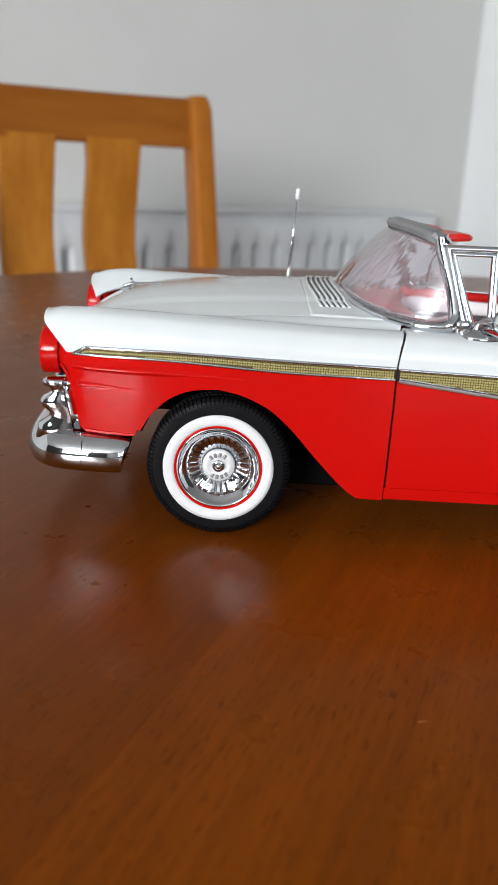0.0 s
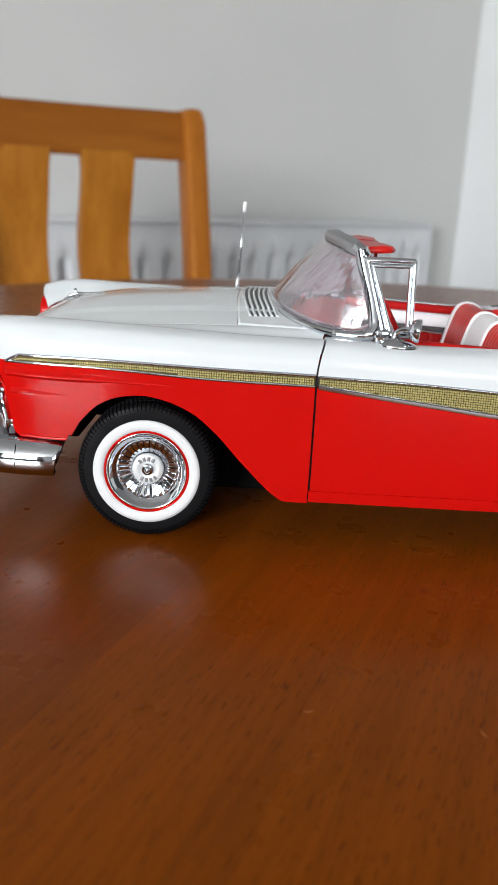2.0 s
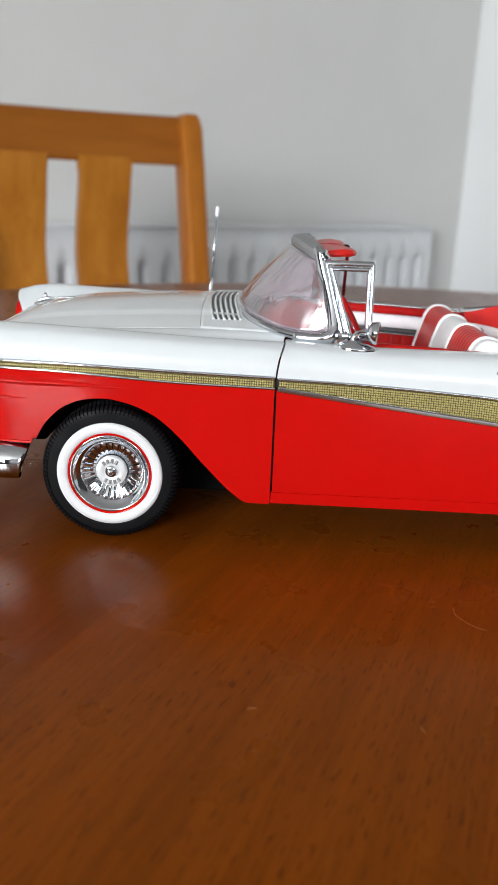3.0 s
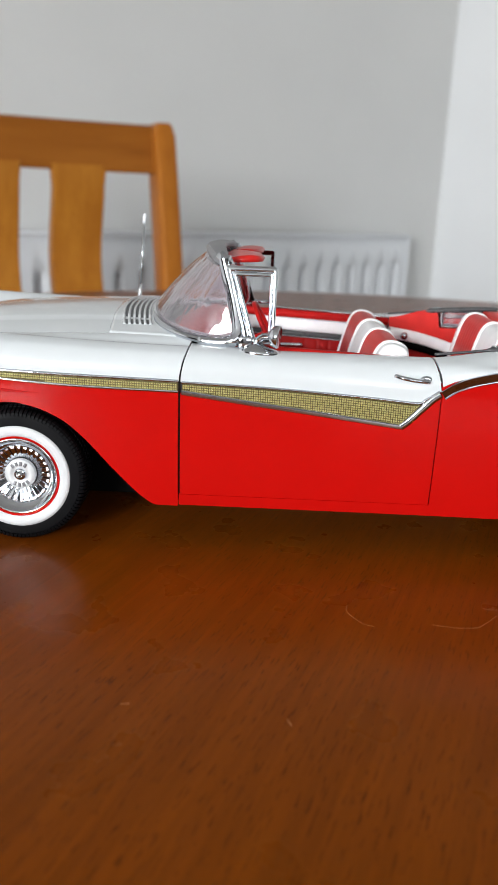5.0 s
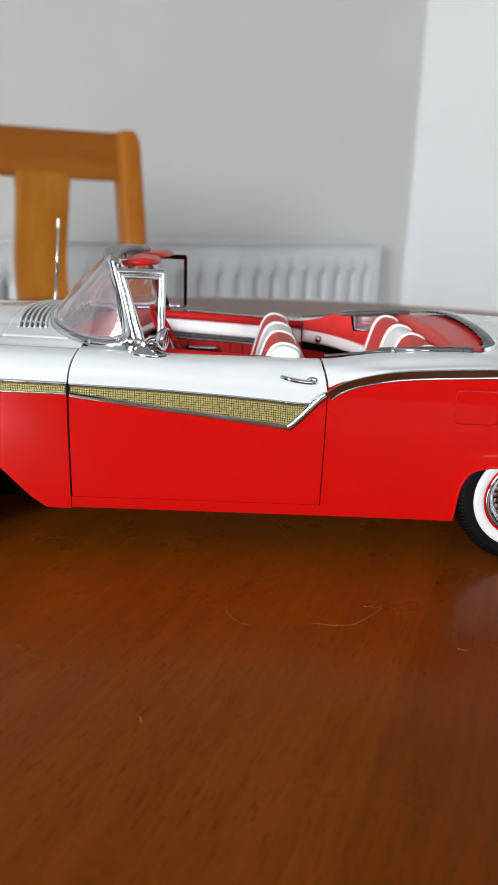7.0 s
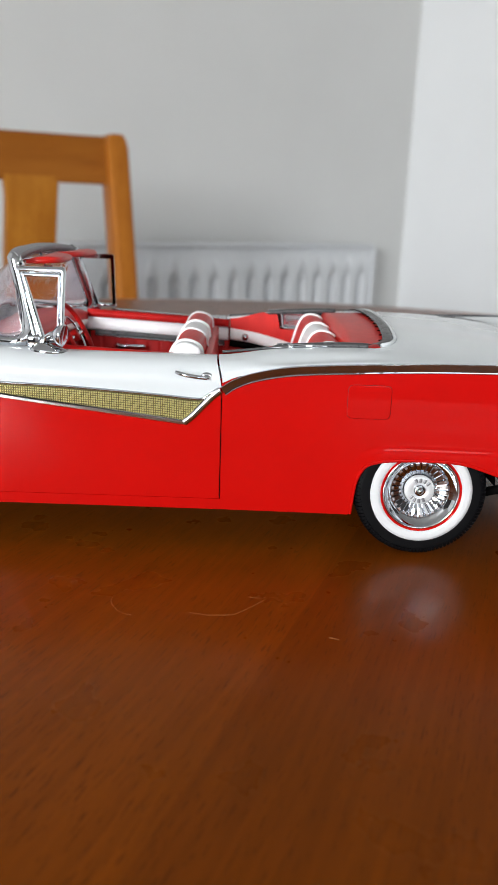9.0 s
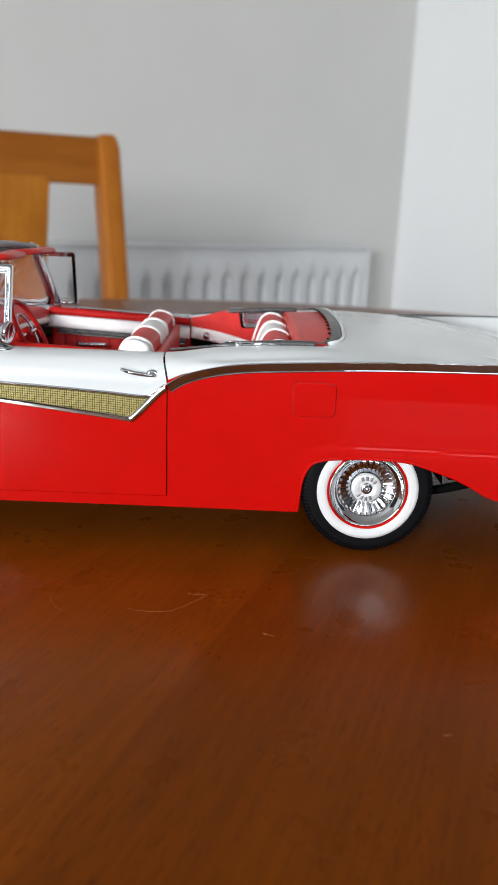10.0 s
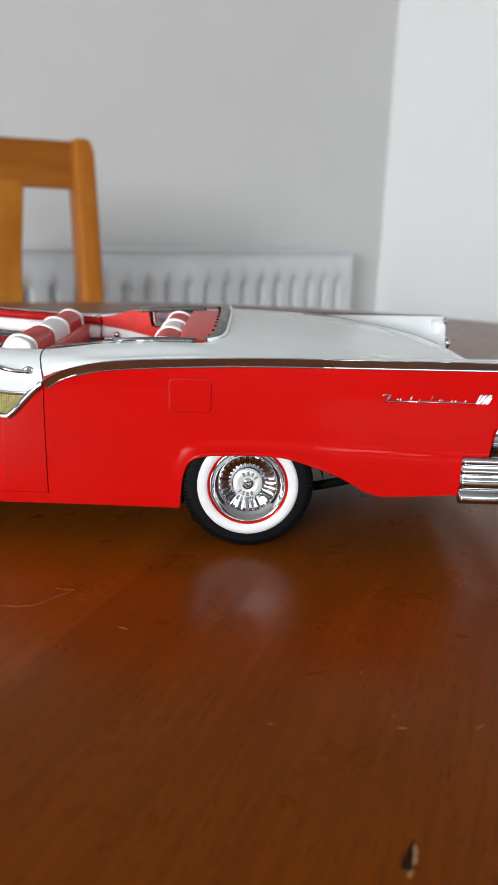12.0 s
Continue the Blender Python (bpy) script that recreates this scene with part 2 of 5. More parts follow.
def capped(rows, bm=None, unit=MM):
    """A closed body through rings of points."""
    bm = bm or bmesh.new()
    vs = [[bm.verts.new((p[0] * unit, p[1] * unit, p[2] * unit)) for p in row] for row in rows]
    n = len(vs[0])
    for a, b in zip(vs, vs[1:]):
        for j in range(n):
            bm.faces.new((a[j], a[(j + 1) % n], b[(j + 1) % n], b[j]))
    bm.faces.new(vs[0][::-1])
    bm.faces.new(vs[-1])
    bmesh.ops.recalc_face_normals(bm, faces=bm.faces[:])
    return bm


def tube(points, r, seg=8, bm=None, unit=MM, flat=1.0, square=False):
    """A round rod along points; r is a number or a list."""
    pts = [Vector(p) for p in points]
    rs = r if isinstance(r, (list, tuple)) else [r] * len(pts)
    rows = []
    for i, p in enumerate(pts):
        d = (pts[min(i + 1, len(pts) - 1)] - pts[max(i - 1, 0)]).normalized()
        u = d.cross(Vector((0, 0, 1)))
        u = d.cross(Vector((0, 1, 0))) if u.length < 0.2 else u
        u.normalize()
        v = u.cross(d)
        turns = [radians(a + b) for a in (45, 135, 225, 315) for b in (-9, 9)] if square else [2 * math.pi * k / seg for k in range(seg)]
        rows.append([p + rs[i] * (u * math.cos(a) + v * flat * math.sin(a)) for a in turns])
    return capped(rows, bm, unit)


def box(x0, x1, y0, y1, z0, z1, bevel=0.0, bm=None, unit=1.0, seg=2):
    sub = bmesh.new()
    bmesh.ops.create_cube(sub, size=1.0)
    for v in sub.verts:
        v.co = Vector((lerp(x0, x1, v.co.x + 0.5), lerp(y0, y1, v.co.y + 0.5), lerp(z0, z1, v.co.z + 0.5))) * unit
    if bevel:
        bmesh.ops.bevel(sub, geom=sub.edges[:], offset=bevel * unit, segments=seg, affect="EDGES", profile=0.5)
    if bm is None:
        return sub
    return joined(bm, sub)


def joined(bm, sub):
    me = bpy.data.meshes.new("scrap")
    sub.to_mesh(me)
    sub.free()
    bm.from_mesh(me)
    bpy.data.meshes.remove(me)
    return bm


def lathe(profile, seg=64, axis="y", bm=None, unit=MM):
    """Turns (radius, along) points round an axis."""
    bm = bm or bmesh.new()
    rows = []
    for i in range(seg):
        a = 2 * math.pi * i / seg
        c, s = math.cos(a), math.sin(a)
        rows.append([(r * c, h, r * s) if axis == "y" else (h, r * c, r * s) if axis == "x" else (r * c, r * s, h) for r, h in profile])
    vs = [[bm.verts.new(Vector(p) * unit) for p in row] for row in rows]
    for i in range(seg):
        a, b = vs[i], vs[(i + 1) % seg]
        for j in range(len(profile) - 1):
            bm.faces.new((a[j], b[j], b[j + 1], a[j + 1]))
    bmesh.ops.remove_doubles(bm, verts=bm.verts[:], dist=1e-7)
    bmesh.ops.recalc_face_normals(bm, faces=bm.faces[:])
    return bm


# ---- the room: x along the radiator wall, y towards it, the corner at the origin ----
TOP = 0.75
XW, YS, HIGH = -7.0, -5.2, 2.4


def wall(name, boxes, material, label):
    bm = bmesh.new()
    for b in boxes:
        box(*b, bm=bm)
    ob = tagged(part(name, bm, material, None, label, smooth=False), category="wall", kind="structure")
    ob.matrix_world = ROOM
    return ob


for name, z0, z1, material, label in (("floor", -0.1, 0.0, FLOOR, "brown carpeted floor of a dining room"), ("ceiling", HIGH, HIGH + 0.1, CEIL, "plain pale grey painted ceiling")):
    tagged(part(name, box(XW - 0.2, 0.2, YS - 0.2, 0.2, z0, z1), material, None, label, False), category=name, kind="structure").matrix_world = ROOM
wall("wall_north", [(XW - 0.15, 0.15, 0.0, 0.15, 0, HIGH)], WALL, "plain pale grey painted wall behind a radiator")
wall("wall_east", [(0.0, 0.15, YS, 0.0, 0, HIGH)], WALL_E, "plain pale painted side wall, tone lifted for daylight")
wall("wall_south", [(XW - 0.15, -5.0, YS - 0.15, YS, 0, HIGH), (-3.2, 0.15, YS - 0.15, YS, 0, HIGH), (-5.0, -3.2, YS - 0.15, YS, 0, 1.0), (-5.0, -3.2, YS - 0.15, YS, 2.2, HIGH)], WALL_S, "unseen wall with a window, darkened to keep reflections dark")
wall("wall_west", [(XW - 0.15, XW, YS, -4.4, 0, HIGH), (XW - 0.15, XW, -2.6, 0.0, 0, HIGH), (XW - 0.15, XW, -4.4, -2.6, 0, 1.05), (XW - 0.15, XW, -4.4, -2.6, 2.35, HIGH)], WALL_S, "unseen wall with a window, darkened to keep reflections dark")


def window(name, m, wide, high):
    """A casement of two lights in its opening, seen from inside along +y."""
    w = tagged(part(name, box(-wide / 2, wide / 2, -0.05, -0.02, -high / 2, -high / 2 + 0.05, 0.004), FRAME, None, "white painted two-light window letting in daylight"), category="window", kind="structure")
    w.matrix_world = m
    for x in (-wide / 2 + 0.025, 0.0, wide / 2 - 0.025):
        part("window_frame", box(x - 0.025, x + 0.025, -0.055, -0.015, -high / 2 + 0.05, high / 2 - 0.05, 0.004), FRAME, w)
    part("window_frame", box(-wide / 2, wide / 2, -0.05, -0.02, high / 2 - 0.05, high / 2, 0.004), FRAME, w)
    return w


window("window_1", ROOM @ pose(XW - 0.04, -3.5, 1.7, 0, 0, -90), 1.8, 1.3)
window("window_2", ROOM @ pose(-4.1, YS - 0.04, 1.6, 0, 0, 0), 1.8, 1.2)


# ---- radiator ----
def radiator():
    """A pressed steel panel radiator: flat upper band, upright flutes below, side and top covers."""
    x0, x1, z0, z1, yf = -2.04, -0.280, 0.16, 0.768, -0.1
    pitch, first = 0.0725, -0.348
    flute = lambda x: 0.5 - 0.5 * math.cos(2 * math.pi * (first - x) / pitch)
    rows = []
    n = int((x1 - x0 - 0.024) / pitch * 14)
    for x in span(x1 - 0.012, x0 + 0.012, n):
        f = smooth01((flute(x) - 0.06) / 0.45)
        col = []
        for z, deep in ((z0 + 0.02, 0.0), (z0 + 0.10, 0.0), (z0 + 0.12, 0.7), (z0 + 0.14, 1.0), (z1 - 0.145, 1.0), (z1 - 0.115, 0.9), (z1 - 0.100, 0.5), (z1 - 0.088, 0.0), (z1 - 0.0125, 0.0)):
            col.append((x, yf + 0.028 * deep * (1 - f), z))
        rows.append(col)
    r = tagged(part("radiator", grid(rows[::-1], unit=1.0), ENAMEL, None, "white enamelled steel panel radiator with upright flutes on the wall", thick=0.002), category="radiator")
    part("top_cover", box(x0, x1, yf - 0.003, yf + 0.085, z1 - 0.012, z1, 0.003), ENAMEL, r)
    for x in (x0, x1 - 0.012):
        part("end_cover", box(x, x + 0.012, yf - 0.003, yf + 0.085, z0 + 0.01, z1 - 0.012, 0.003), ENAMEL, r)
    part("back_panel", box(x0 + 0.012, x1 - 0.012, yf + 0.05, yf + 0.06, z0 + 0.02, z1 - 0.03), ENAMEL, r)
    for x in (x0 + 0.3, x1 - 0.3):
        part("bracket", box(x - 0.015, x + 0.015, yf + 0.06, 0.0, z0 + 0.1, z1 - 0.1), ENAMEL, r)
    r.matrix_world = ROOM
    return r


radiator()


# ---- round dining table ----
TX, TY, TR = 0.15, 0.178, 0.482


def dining_table():
    prof = [(0.0, 0.0), (0.2, 0.0), (TR - 0.012, 0.0), (TR - 0.006, -0.0015), (TR - 0.002, -0.005), (TR, -0.011), (TR - 0.001, -0.02), (TR - 0.006, -0.027), (TR - 0.014, -0.03), (0.0, -0.03)]
    t = tagged(new("dining_table"), "round reddish-brown varnished wooden dining table with worn, scratched top", "table")
    t.matrix_world = pose(TX, TY, TOP)
    top = part("tabletop", lathe(prof, 160, "z", unit=1.0), TABLE_WOOD, t)
    creased(top, 50)
    part("apron", lathe([(TR - 0.09, -0.03), (TR - 0.07, -0.03), (TR - 0.07, -0.11), (TR - 0.09, -0.11), (TR - 0.09, -0.03)], 96, "z", unit=1.0), TABLE_WOOD, t)
    for a in (45, 135, 225, 315):
        x, y = (TR - 0.11) * math.cos(radians(a)), (TR - 0.11) * math.sin(radians(a))
        rows = [[(x + h * dx, y + h * dy, z) for dx, dy in ((-1, -1), (1, -1), (1, 1), (-1, 1))] for z, h in ((-0.03, 0.028), (-0.12, 0.028), (-0.75, 0.018))]
        part("leg", capped(rows, unit=1.0), TABLE_WOOD, t)
    return t


table = dining_table()


def on_table(name, pts, r, material, label, category, n=5):
    """A thin thread lying on the table, points in millimetres."""
    p = bend([(x, y, r * 0.6) for x, y in pts], n) if len(pts) > 2 else [Vector((x, y, r * 0.6)) for x, y in pts]
    ob = part(name, tube(p, r, 6, flat=0.6), material, None, label)
    ob.matrix_world = pose(0, 0, TOP)
    return tagged(ob, category=category, group=name + "s on the table top")


for pts in ([(86.8, -83.4), (86.3, -86.5), (87.3, -89.5), (89.6, -92.6), (92.0, -93.6)],
            [(105.5, -91.6), (110.5, -92.6), (115.9, -92.2)],
            [(115.9, -92.2), (120.0, -88.0), (123.8, -83.4), (121.5, -83.2), (119.3, -82.8)]):
    on_table("thread", pts, 0.042, LINT, "fine pale curled fibre lying on the table top", "fibre")
for x, y, l, a in ((40.9, -126.4, 1.6, 10), (170.4, -136.0, 1.2, 0), (189.8, -117.9, 1.1, 60), (193.7, -132.6, 0.7, 80), (209.3, -135.5, 2.4, 30), (194.6, -136.4, 1.6, -10), (71.6, -129.8, 2.0, 110), (138.5, -101.8, 2.2, -20), (232.0, -100.0, 1.2, 40)):
    c, s = math.cos(radians(a)) * l / 2, math.sin(radians(a)) * l / 2
    on_table("crumb", [(x - c, y - s), (x + c, y + s)], 0.10, LINT, "tiny pale crumb of lint on the table top", "crumb")

def sliver(stations, lift):
    """A ragged wedge lying along the grain: (along, left, right) in millimetres from the gouge's lower end."""
    rows = []
    for d, a, b in stations:
        cx, cy = 188.3 + d * 0.36, -169.8 + d * 0.93
        rows.append([(cx + t * 0.93, cy - t * 0.36, lift * h) for t, h in ((a, 0.0), (lerp(a, b, 0.2), 1.0), (lerp(a, b, 0.8), 1.0), (b, 0.0))])
    return capped(rows)


at_world = table.matrix_world.inverted() @ pose(0, 0, TOP)
part("gouge", sliver([(0.0, -0.5, 0.7), (0.7, -0.9, 1.0), (1.4, -0.7, 0.9), (2.2, -0.75, 0.85), (3.0, -0.45, 0.75), (3.8, -0.4, 0.6), (4.6, -0.3, 0.35), (5.6, -0.1, 0.4), (6.4, 0.0, 0.25)], 0.08), GOUGE, table, "short dark gouge broken through the varnish").matrix_parent_inverse = at_world
part("gouge_rim", sliver([(1.6, 0.8, 1.0), (2.6, 0.7, 1.35), (3.6, 0.6, 1.15), (4.4, 0.4, 1.2), (5.2, 0.35, 0.9), (5.8, 0.4, 0.6)], 0.05), RAW, table, "pale bare wood beside the gouge").matrix_parent_inverse = at_world
part("gouge_chip", sliver([(-1.0, 0.5, 0.8), (0.0, 0.6, 1.2), (0.8, 0.9, 1.1)], 0.05), RAW, table).matrix_parent_inverse = at_world


# ---- dining chair ----
def dining_chair(m):
    """Origin on the floor under the middle of the back; it faces -y; the right post is at x = +0.2."""
    c = tagged(new("dining_chair"), "honey-coloured wooden dining chair with shaped upright back slats", "chair")
    lean = lambda z: 0.10 * max(0.0, (z - 0.45) / 0.53) ** 1.3
    for s in (-1, 1):
        rows = []
        for z in (0.0, 0.2, 0.45, 0.6, 0.75, 0.88, 0.955, 0.972, 0.978):
            w = 0.0195 if z < 0.96 else 0.0165 if z < 0.975 else 0.011
            d = lerp(0.032, 0.030, z / 0.98) - (0.004 if z > 0.96 else 0)
            y = lean(z)
            x = s * (0.215 - 0.006 * (1 - z / 0.98))
            r = 0.006
            ring = []
            for cx, cy, a0 in ((w - r, -d + r, -90), (w - r, d - r, 0), (-w + r, d - r, 90), (-w + r, -d + r, 180)):
                ring += [(x + cx + r * math.cos(radians(a0 + k)), y + cy + r * math.sin(radians(a0 + k)), z) for k in (0, 45, 90)]
            rows.append(ring)
        part("back_post", capped(rows, unit=1.0), CHAIR_WOOD, c)
    bow = lambda x: 0.018 * (1 - (x / 0.215) ** 2)
    rows = []
    for x in span(-0.198, 0.198, 16):
        ring = []
        for dy, z in ((-0.013, 0.894), (-0.013, 0.966), (-0.010, 0.972), (0.0, 0.975), (0.010, 0.972), (0.013, 0.966), (0.013, 0.894), (0.010, 0.890), (-0.010, 0.890)):
            ring.append((x, lean(z) + bow(x) + dy + 0.004, z))
        rows.append(ring)
    creased(part("crest_rail", capped(rows, unit=1.0), CHAIR_RAIL_SHADED, c), 40)
    for x0 in (-0.0865, 0.0625):
        rows = []
        for z in span(0.50, 0.900, 24):
            bowed = smooth01((0.905 - z) / 0.19) * (1 - smooth01((0.71 - z) / 0.22))
            half = 0.0450 + 0.003 * smooth01((z - 0.86) / 0.04)
            thick = 0.016 + 0.006 * bowed
            y = lean(z) + bow(x0) + 0.004 + 0.062 * bowed
            rows.append([(x0 - 0.003 * bowed + sx * (half - e), y + sy * thick * (1 if e else 0.84), z) for sx, sy, e in ((-1, -1, 0.002), (1, -1, 0.002), (1, -1, 0), (1, 1, 0), (1, 1, 0.002), (-1, 1, 0.002), (-1, 1, 0), (-1, -1, 0))])
        creased(part("back_slat", capped(rows, unit=1.0), CHAIR_SLAT_WOOD, c), 45)
    part("lower_rail", box(-0.196, 0.196, 0.0, 0.022, 0.47, 0.52, 0.004), CHAIR_RAIL_SHADED, c)
    part("seat", box(-0.22, 0.22, -0.41, 0.0, 0.43, 0.47, 0.015, seg=3), VINYL_WHITE, c, "pale padded seat")
    for s in (-1, 1):
        part("front_leg", capped([[(s * 0.19 + dx * h, -0.38 + dy * h, z) for dx, dy in ((-1, -1), (1, -1), (1, 1), (-1, 1))] for z, h in ((0.0, 0.016), (0.43, 0.021))], unit=1.0), CHAIR_WOOD, c)
        part("side_stretcher", box(s * 0.195 - 0.01, s * 0.195 + 0.01, -0.37, -0.02, 0.16, 0.19, 0.003), CHAIR_WOOD, c)
    c.matrix_world = m
    return c


dining_chair(pose(-0.284, 1.105, 0, 0, 0, 26))


# ---- the model car: millimetres, nose towards -x, table top at z = 0 ----
car = tagged(new("model_car"), "red and white die-cast model convertible with whitewall tyres on the table", "model car")
car.matrix_world = pose(0, 0, TOP)

WIDE = spline([-50, -44, -36, -20, 0, 43, 110, 170, 210, 235, 247], [41.5, 46.6, 49.8, 52, 52.8, 53.2, 53.8, 55.5, 56.3, 56.2, 54.5])
FLARE = spline([143.6, 144.3, 145.0, 146.2, 149.5, 155, 165, 180, 200, 232, 246], [8, 16, 22, 26.5, 30.2, 31.8, 32.2, 31.9, 31.2, 30.2, 30.0])
BULGE = spline([6, 12, 20, 30, 38, 44, 48, 52, 56], [-3.2, -2.2, -1.2, -0.4, 0, 0, -0.1, -0.3, -0.7])


def side(x, z):
    """Half width of the body at a station and height."""
    y = WIDE(x) + BULGE(z)
    if x > 143:
        slope = (FLARE(x + 0.2) - FLARE(x - 0.2)) / 0.4
        y += 0.52 * smooth01((FLARE(x) - z) / (2.3 * math.sqrt(1 + slope * slope))) * smooth01((240 - x) / 30) * smooth01((x - 144) / 10)
    return y


def sharp_rim(ob):
    """Keeps a panel flat right up to its edge."""
    bm = bmesh.new()
    bm.from_mesh(ob.data)
    for e in bm.edges:
        e.smooth = not e.is_boundary
    bm.to_mesh(ob.data)
    bm.free()
    return ob


def panel(name, material, xl, xr, zb, zt, far, parent, label="", nx=40, nz=12, off=0.0, thick=0.8, level=None):
    """A body panel between two edges and two lines, lying on the body side."""
    rows = []
    for i in range(nx + 1):
        u = i / nx
        row = []
        for j in range(nz + 1):
            v = j / nz
            x = lerp(xl(30), xr(30), u)
            for _ in range(8):
                z = lerp(zb(x), zt(x), v) if level is None else max(zb(x), lerp(level, zt(x), v))
                x = lerp(xl(z), xr(z), u)
            row.append((x, -side(x, z) - off, z))
        rows.append(row)
    bm = grid(rows, far)
    if level is not None:
        bmesh.ops.remove_doubles(bm, verts=bm.verts[:], dist=2e-5)
        bmesh.ops.dissolve_degenerate(bm, dist=1e-5, edges=bm.edges[:])
    return sharp_rim(part(name, bm, material, parent, label, thick=thick * MM))


def strip(name, material, path, prof, far, parent, label="", off=0.0, n=5, smooth=True, fade=0.0):
    """A moulding along a line (x, z) on the body side; prof: (across, out); it may sink into the side over its last stretch."""
    pts = bend(path, n) if n > 1 else [Vector(p) for p in path]
    rows = []
    for i, p in enumerate(pts):
        d = (pts[min(i + 1, len(pts) - 1)] - pts[max(i - 1, 0)]).normalized()
        nx, nz = -d.y, d.x
        low = 0.0 if not fade else (max(o for _, o in prof) + 0.1) * (1 - smooth01((pts[-1].x - p.x) / fade))
        rows.append([(p.x + nx * a, -side(p.x + nx * a, p.y + nz * a) - off - o + low, p.y + nz * a) for a, o in prof])
    return part(name, grid(rows, far), material, parent, label, smooth=smooth)


ROUND = [(-0.5, -0.3), (-0.48, 0.15), (-0.3, 0.42), (0.0, 0.5), (0.3, 0.42), (0.48, 0.15), (0.5, -0.3)]


def bead(w, h):
    return [(a * w, o * h * 2 if o > 0 else o) for a, o in ROUND]


const = lambda v: (lambda z: v)
ARCH_F = spline([-40, -22.0, -17.6, -12.3, -6.7, -1.5, 4.0, 11.2, 17.2, 25.0, 34.0, 36.5, 43], [24.9, 24.9, 30.9, 35.8, 38.0, 38.5, 37.6, 34.6, 29.7, 21.0, 12.0, 10.6, 10.5])
RED_TOP_F = spline([-40, -37.8, -12.8, 15, 43], [45.2, 45.2, 45.1, 43.7, 43.2])
WHITE_BOT_F = spline([-40, -37.6, -35.5, -33.4, -12.8, 15, 43], [45.5, 45.6, 46.4, 47.1, 47.2, 46.5, 46.0])
NOSE = spline([10, 25, 26, 32, 39, 42, 46], [-34.2, -34.7, -36, -37, -38.6, -40.4, -38.2])
BROW = spline([44, 45, 49, 53, 56, 58], [-38.0, -38.8, -42.6, -46.2, -46.9, -46.2])
FAR_BROW = spline([44, 45.5, 50, 54, 56, 58], [-46.8, -48.0, -49.6, -50.7, -50.3, -48.0])
DOOR_L = spline([10, 46, 50, 56], [43.2, 43.2, 43.7, 45.7])
DOOR_R = spline([10, 45, 48, 54, 56], [110.7, 110.7, 110.4, 109.0, 108.6])
SPEAR_TOP = spline([43, 64.7, 79.4, 94.2, 104.6, 106.5, 108.5, 110.6], [45.9, 45.3, 44.6, 43.7, 42.9, 43.6, 45.0, 46.3])
SPEAR_BOT = spline([43, 64.7, 79.6, 94.6, 101.4, 103.5, 106.5, 110.9], [42.9, 40.3, 38.6, 36.8, 35.9, 37.2, 40.6, 44.6])
SILL = 10.9
REAR_RED_TOP = spline([111, 114.6, 120.3, 129.5, 144.5, 168, 197, 246], [47.2, 48.9, 50.3, 51.3, 51.9, 52.5, 52.9, 53.4])
REAR_WHITE_BOT = spline([111, 114.6, 120.3, 129.5, 144.5, 168, 197, 246], [47.4, 49.1, 50.5, 51.9, 53.1, 54.3, 55.0, 55.6])
ARCH_R = spline([111, 147.2, 147.9, 149.0, 150.6, 153.5, 157, 166, 176, 184, 192, 202.0, 203.6, 226, 246], [SILL, SILL, 19.7, 23.6, 26.0, 27.2, 27.7, 28.2, 27.8, 25.4, 22.4, 17.15, 16.9, 18.0, 18.4])
TAIL = spline([16, 19, 28, 30, 37, 38.5, 42, 50, 56], [226, 227, 231.4, 232.2, 232.6, 234.6, 240, 245, 246])
CROWN_F = spline([-46, -42, -31, -21, -10, 0, 14, 26, 43], [54.2, 55.4, 56.1, 56.0, 55.7, 55.3, 54.8, 54.4, 54.1])
HOOD_MID = spline([-47, -44, -40, -35, -30, -20, 0, 15, 36], [44, 48.5, 51.6, 54.2, 55.8, 57.2, 58.7, 59.4, 59.6])
HOOD_EDGE = spline([-47, -42, -30, -15, 0, 20, 36], [45, 48.5, 51.6, 53.6, 54.6, 55.4, 55.6])
DOOR_TOP = spline([43, 46, 58, 70, 90, 110], [54.6, 54.5, 54.0, 53.5, 53.4, 53.4])
QUARTER_TOP = spline([110, 113, 124, 139, 150, 168, 190, 210, 228, 240, 247], [53.5, 53.8, 55.3, 56.2, 56.5, 56.4, 55.6, 53.4, 50.0, 46.0, 44.0])
DECK_MID = spline([140, 158, 180, 200, 215, 228, 237, 244], [60.0, 59.8, 58.8, 57.0, 54.8, 52.0, 48.8, 44.5])


def upper(name, material, xl, xr, section, far, parent, label="", nx=44, nk=5):
    """A panel that runs up the side and over the shoulder; section(x) gives its (y, z) line."""
    rows = []
    for i in range(nx + 1):
        u = i / nx
        base = bend(section(lerp(xl(50), xr(50), u)), nk)
        row = []
        for k, p in enumerate(base):
            x = lerp(xl(p.y), xr(p.y), u)
            q = bend(section(x), nk)[k]
            row.append((x, -q.x, q.y))
        rows.append(row)
    return sharp_rim(part(name, grid(rows, far), material, parent, label, thick=0.8 * MM))


def front_section(x):
    zb, zc, w = WHITE_BOT_F(x), CROWN_F(x), WIDE(x)
    return [(side(x, zb), zb), (side(x, zb) - 0.35, lerp(zb, zc, 0.38)), (w - 2.2, lerp(zb, zc, 0.76)), (w - 4.4, zc - 0.6), (w - 7.2, zc), (w - 10.0, zc - 0.5),
            (w - 13.2, lerp(zc, HOOD_EDGE(x), 0.62)), (w - 15.4, HOOD_EDGE(x))]


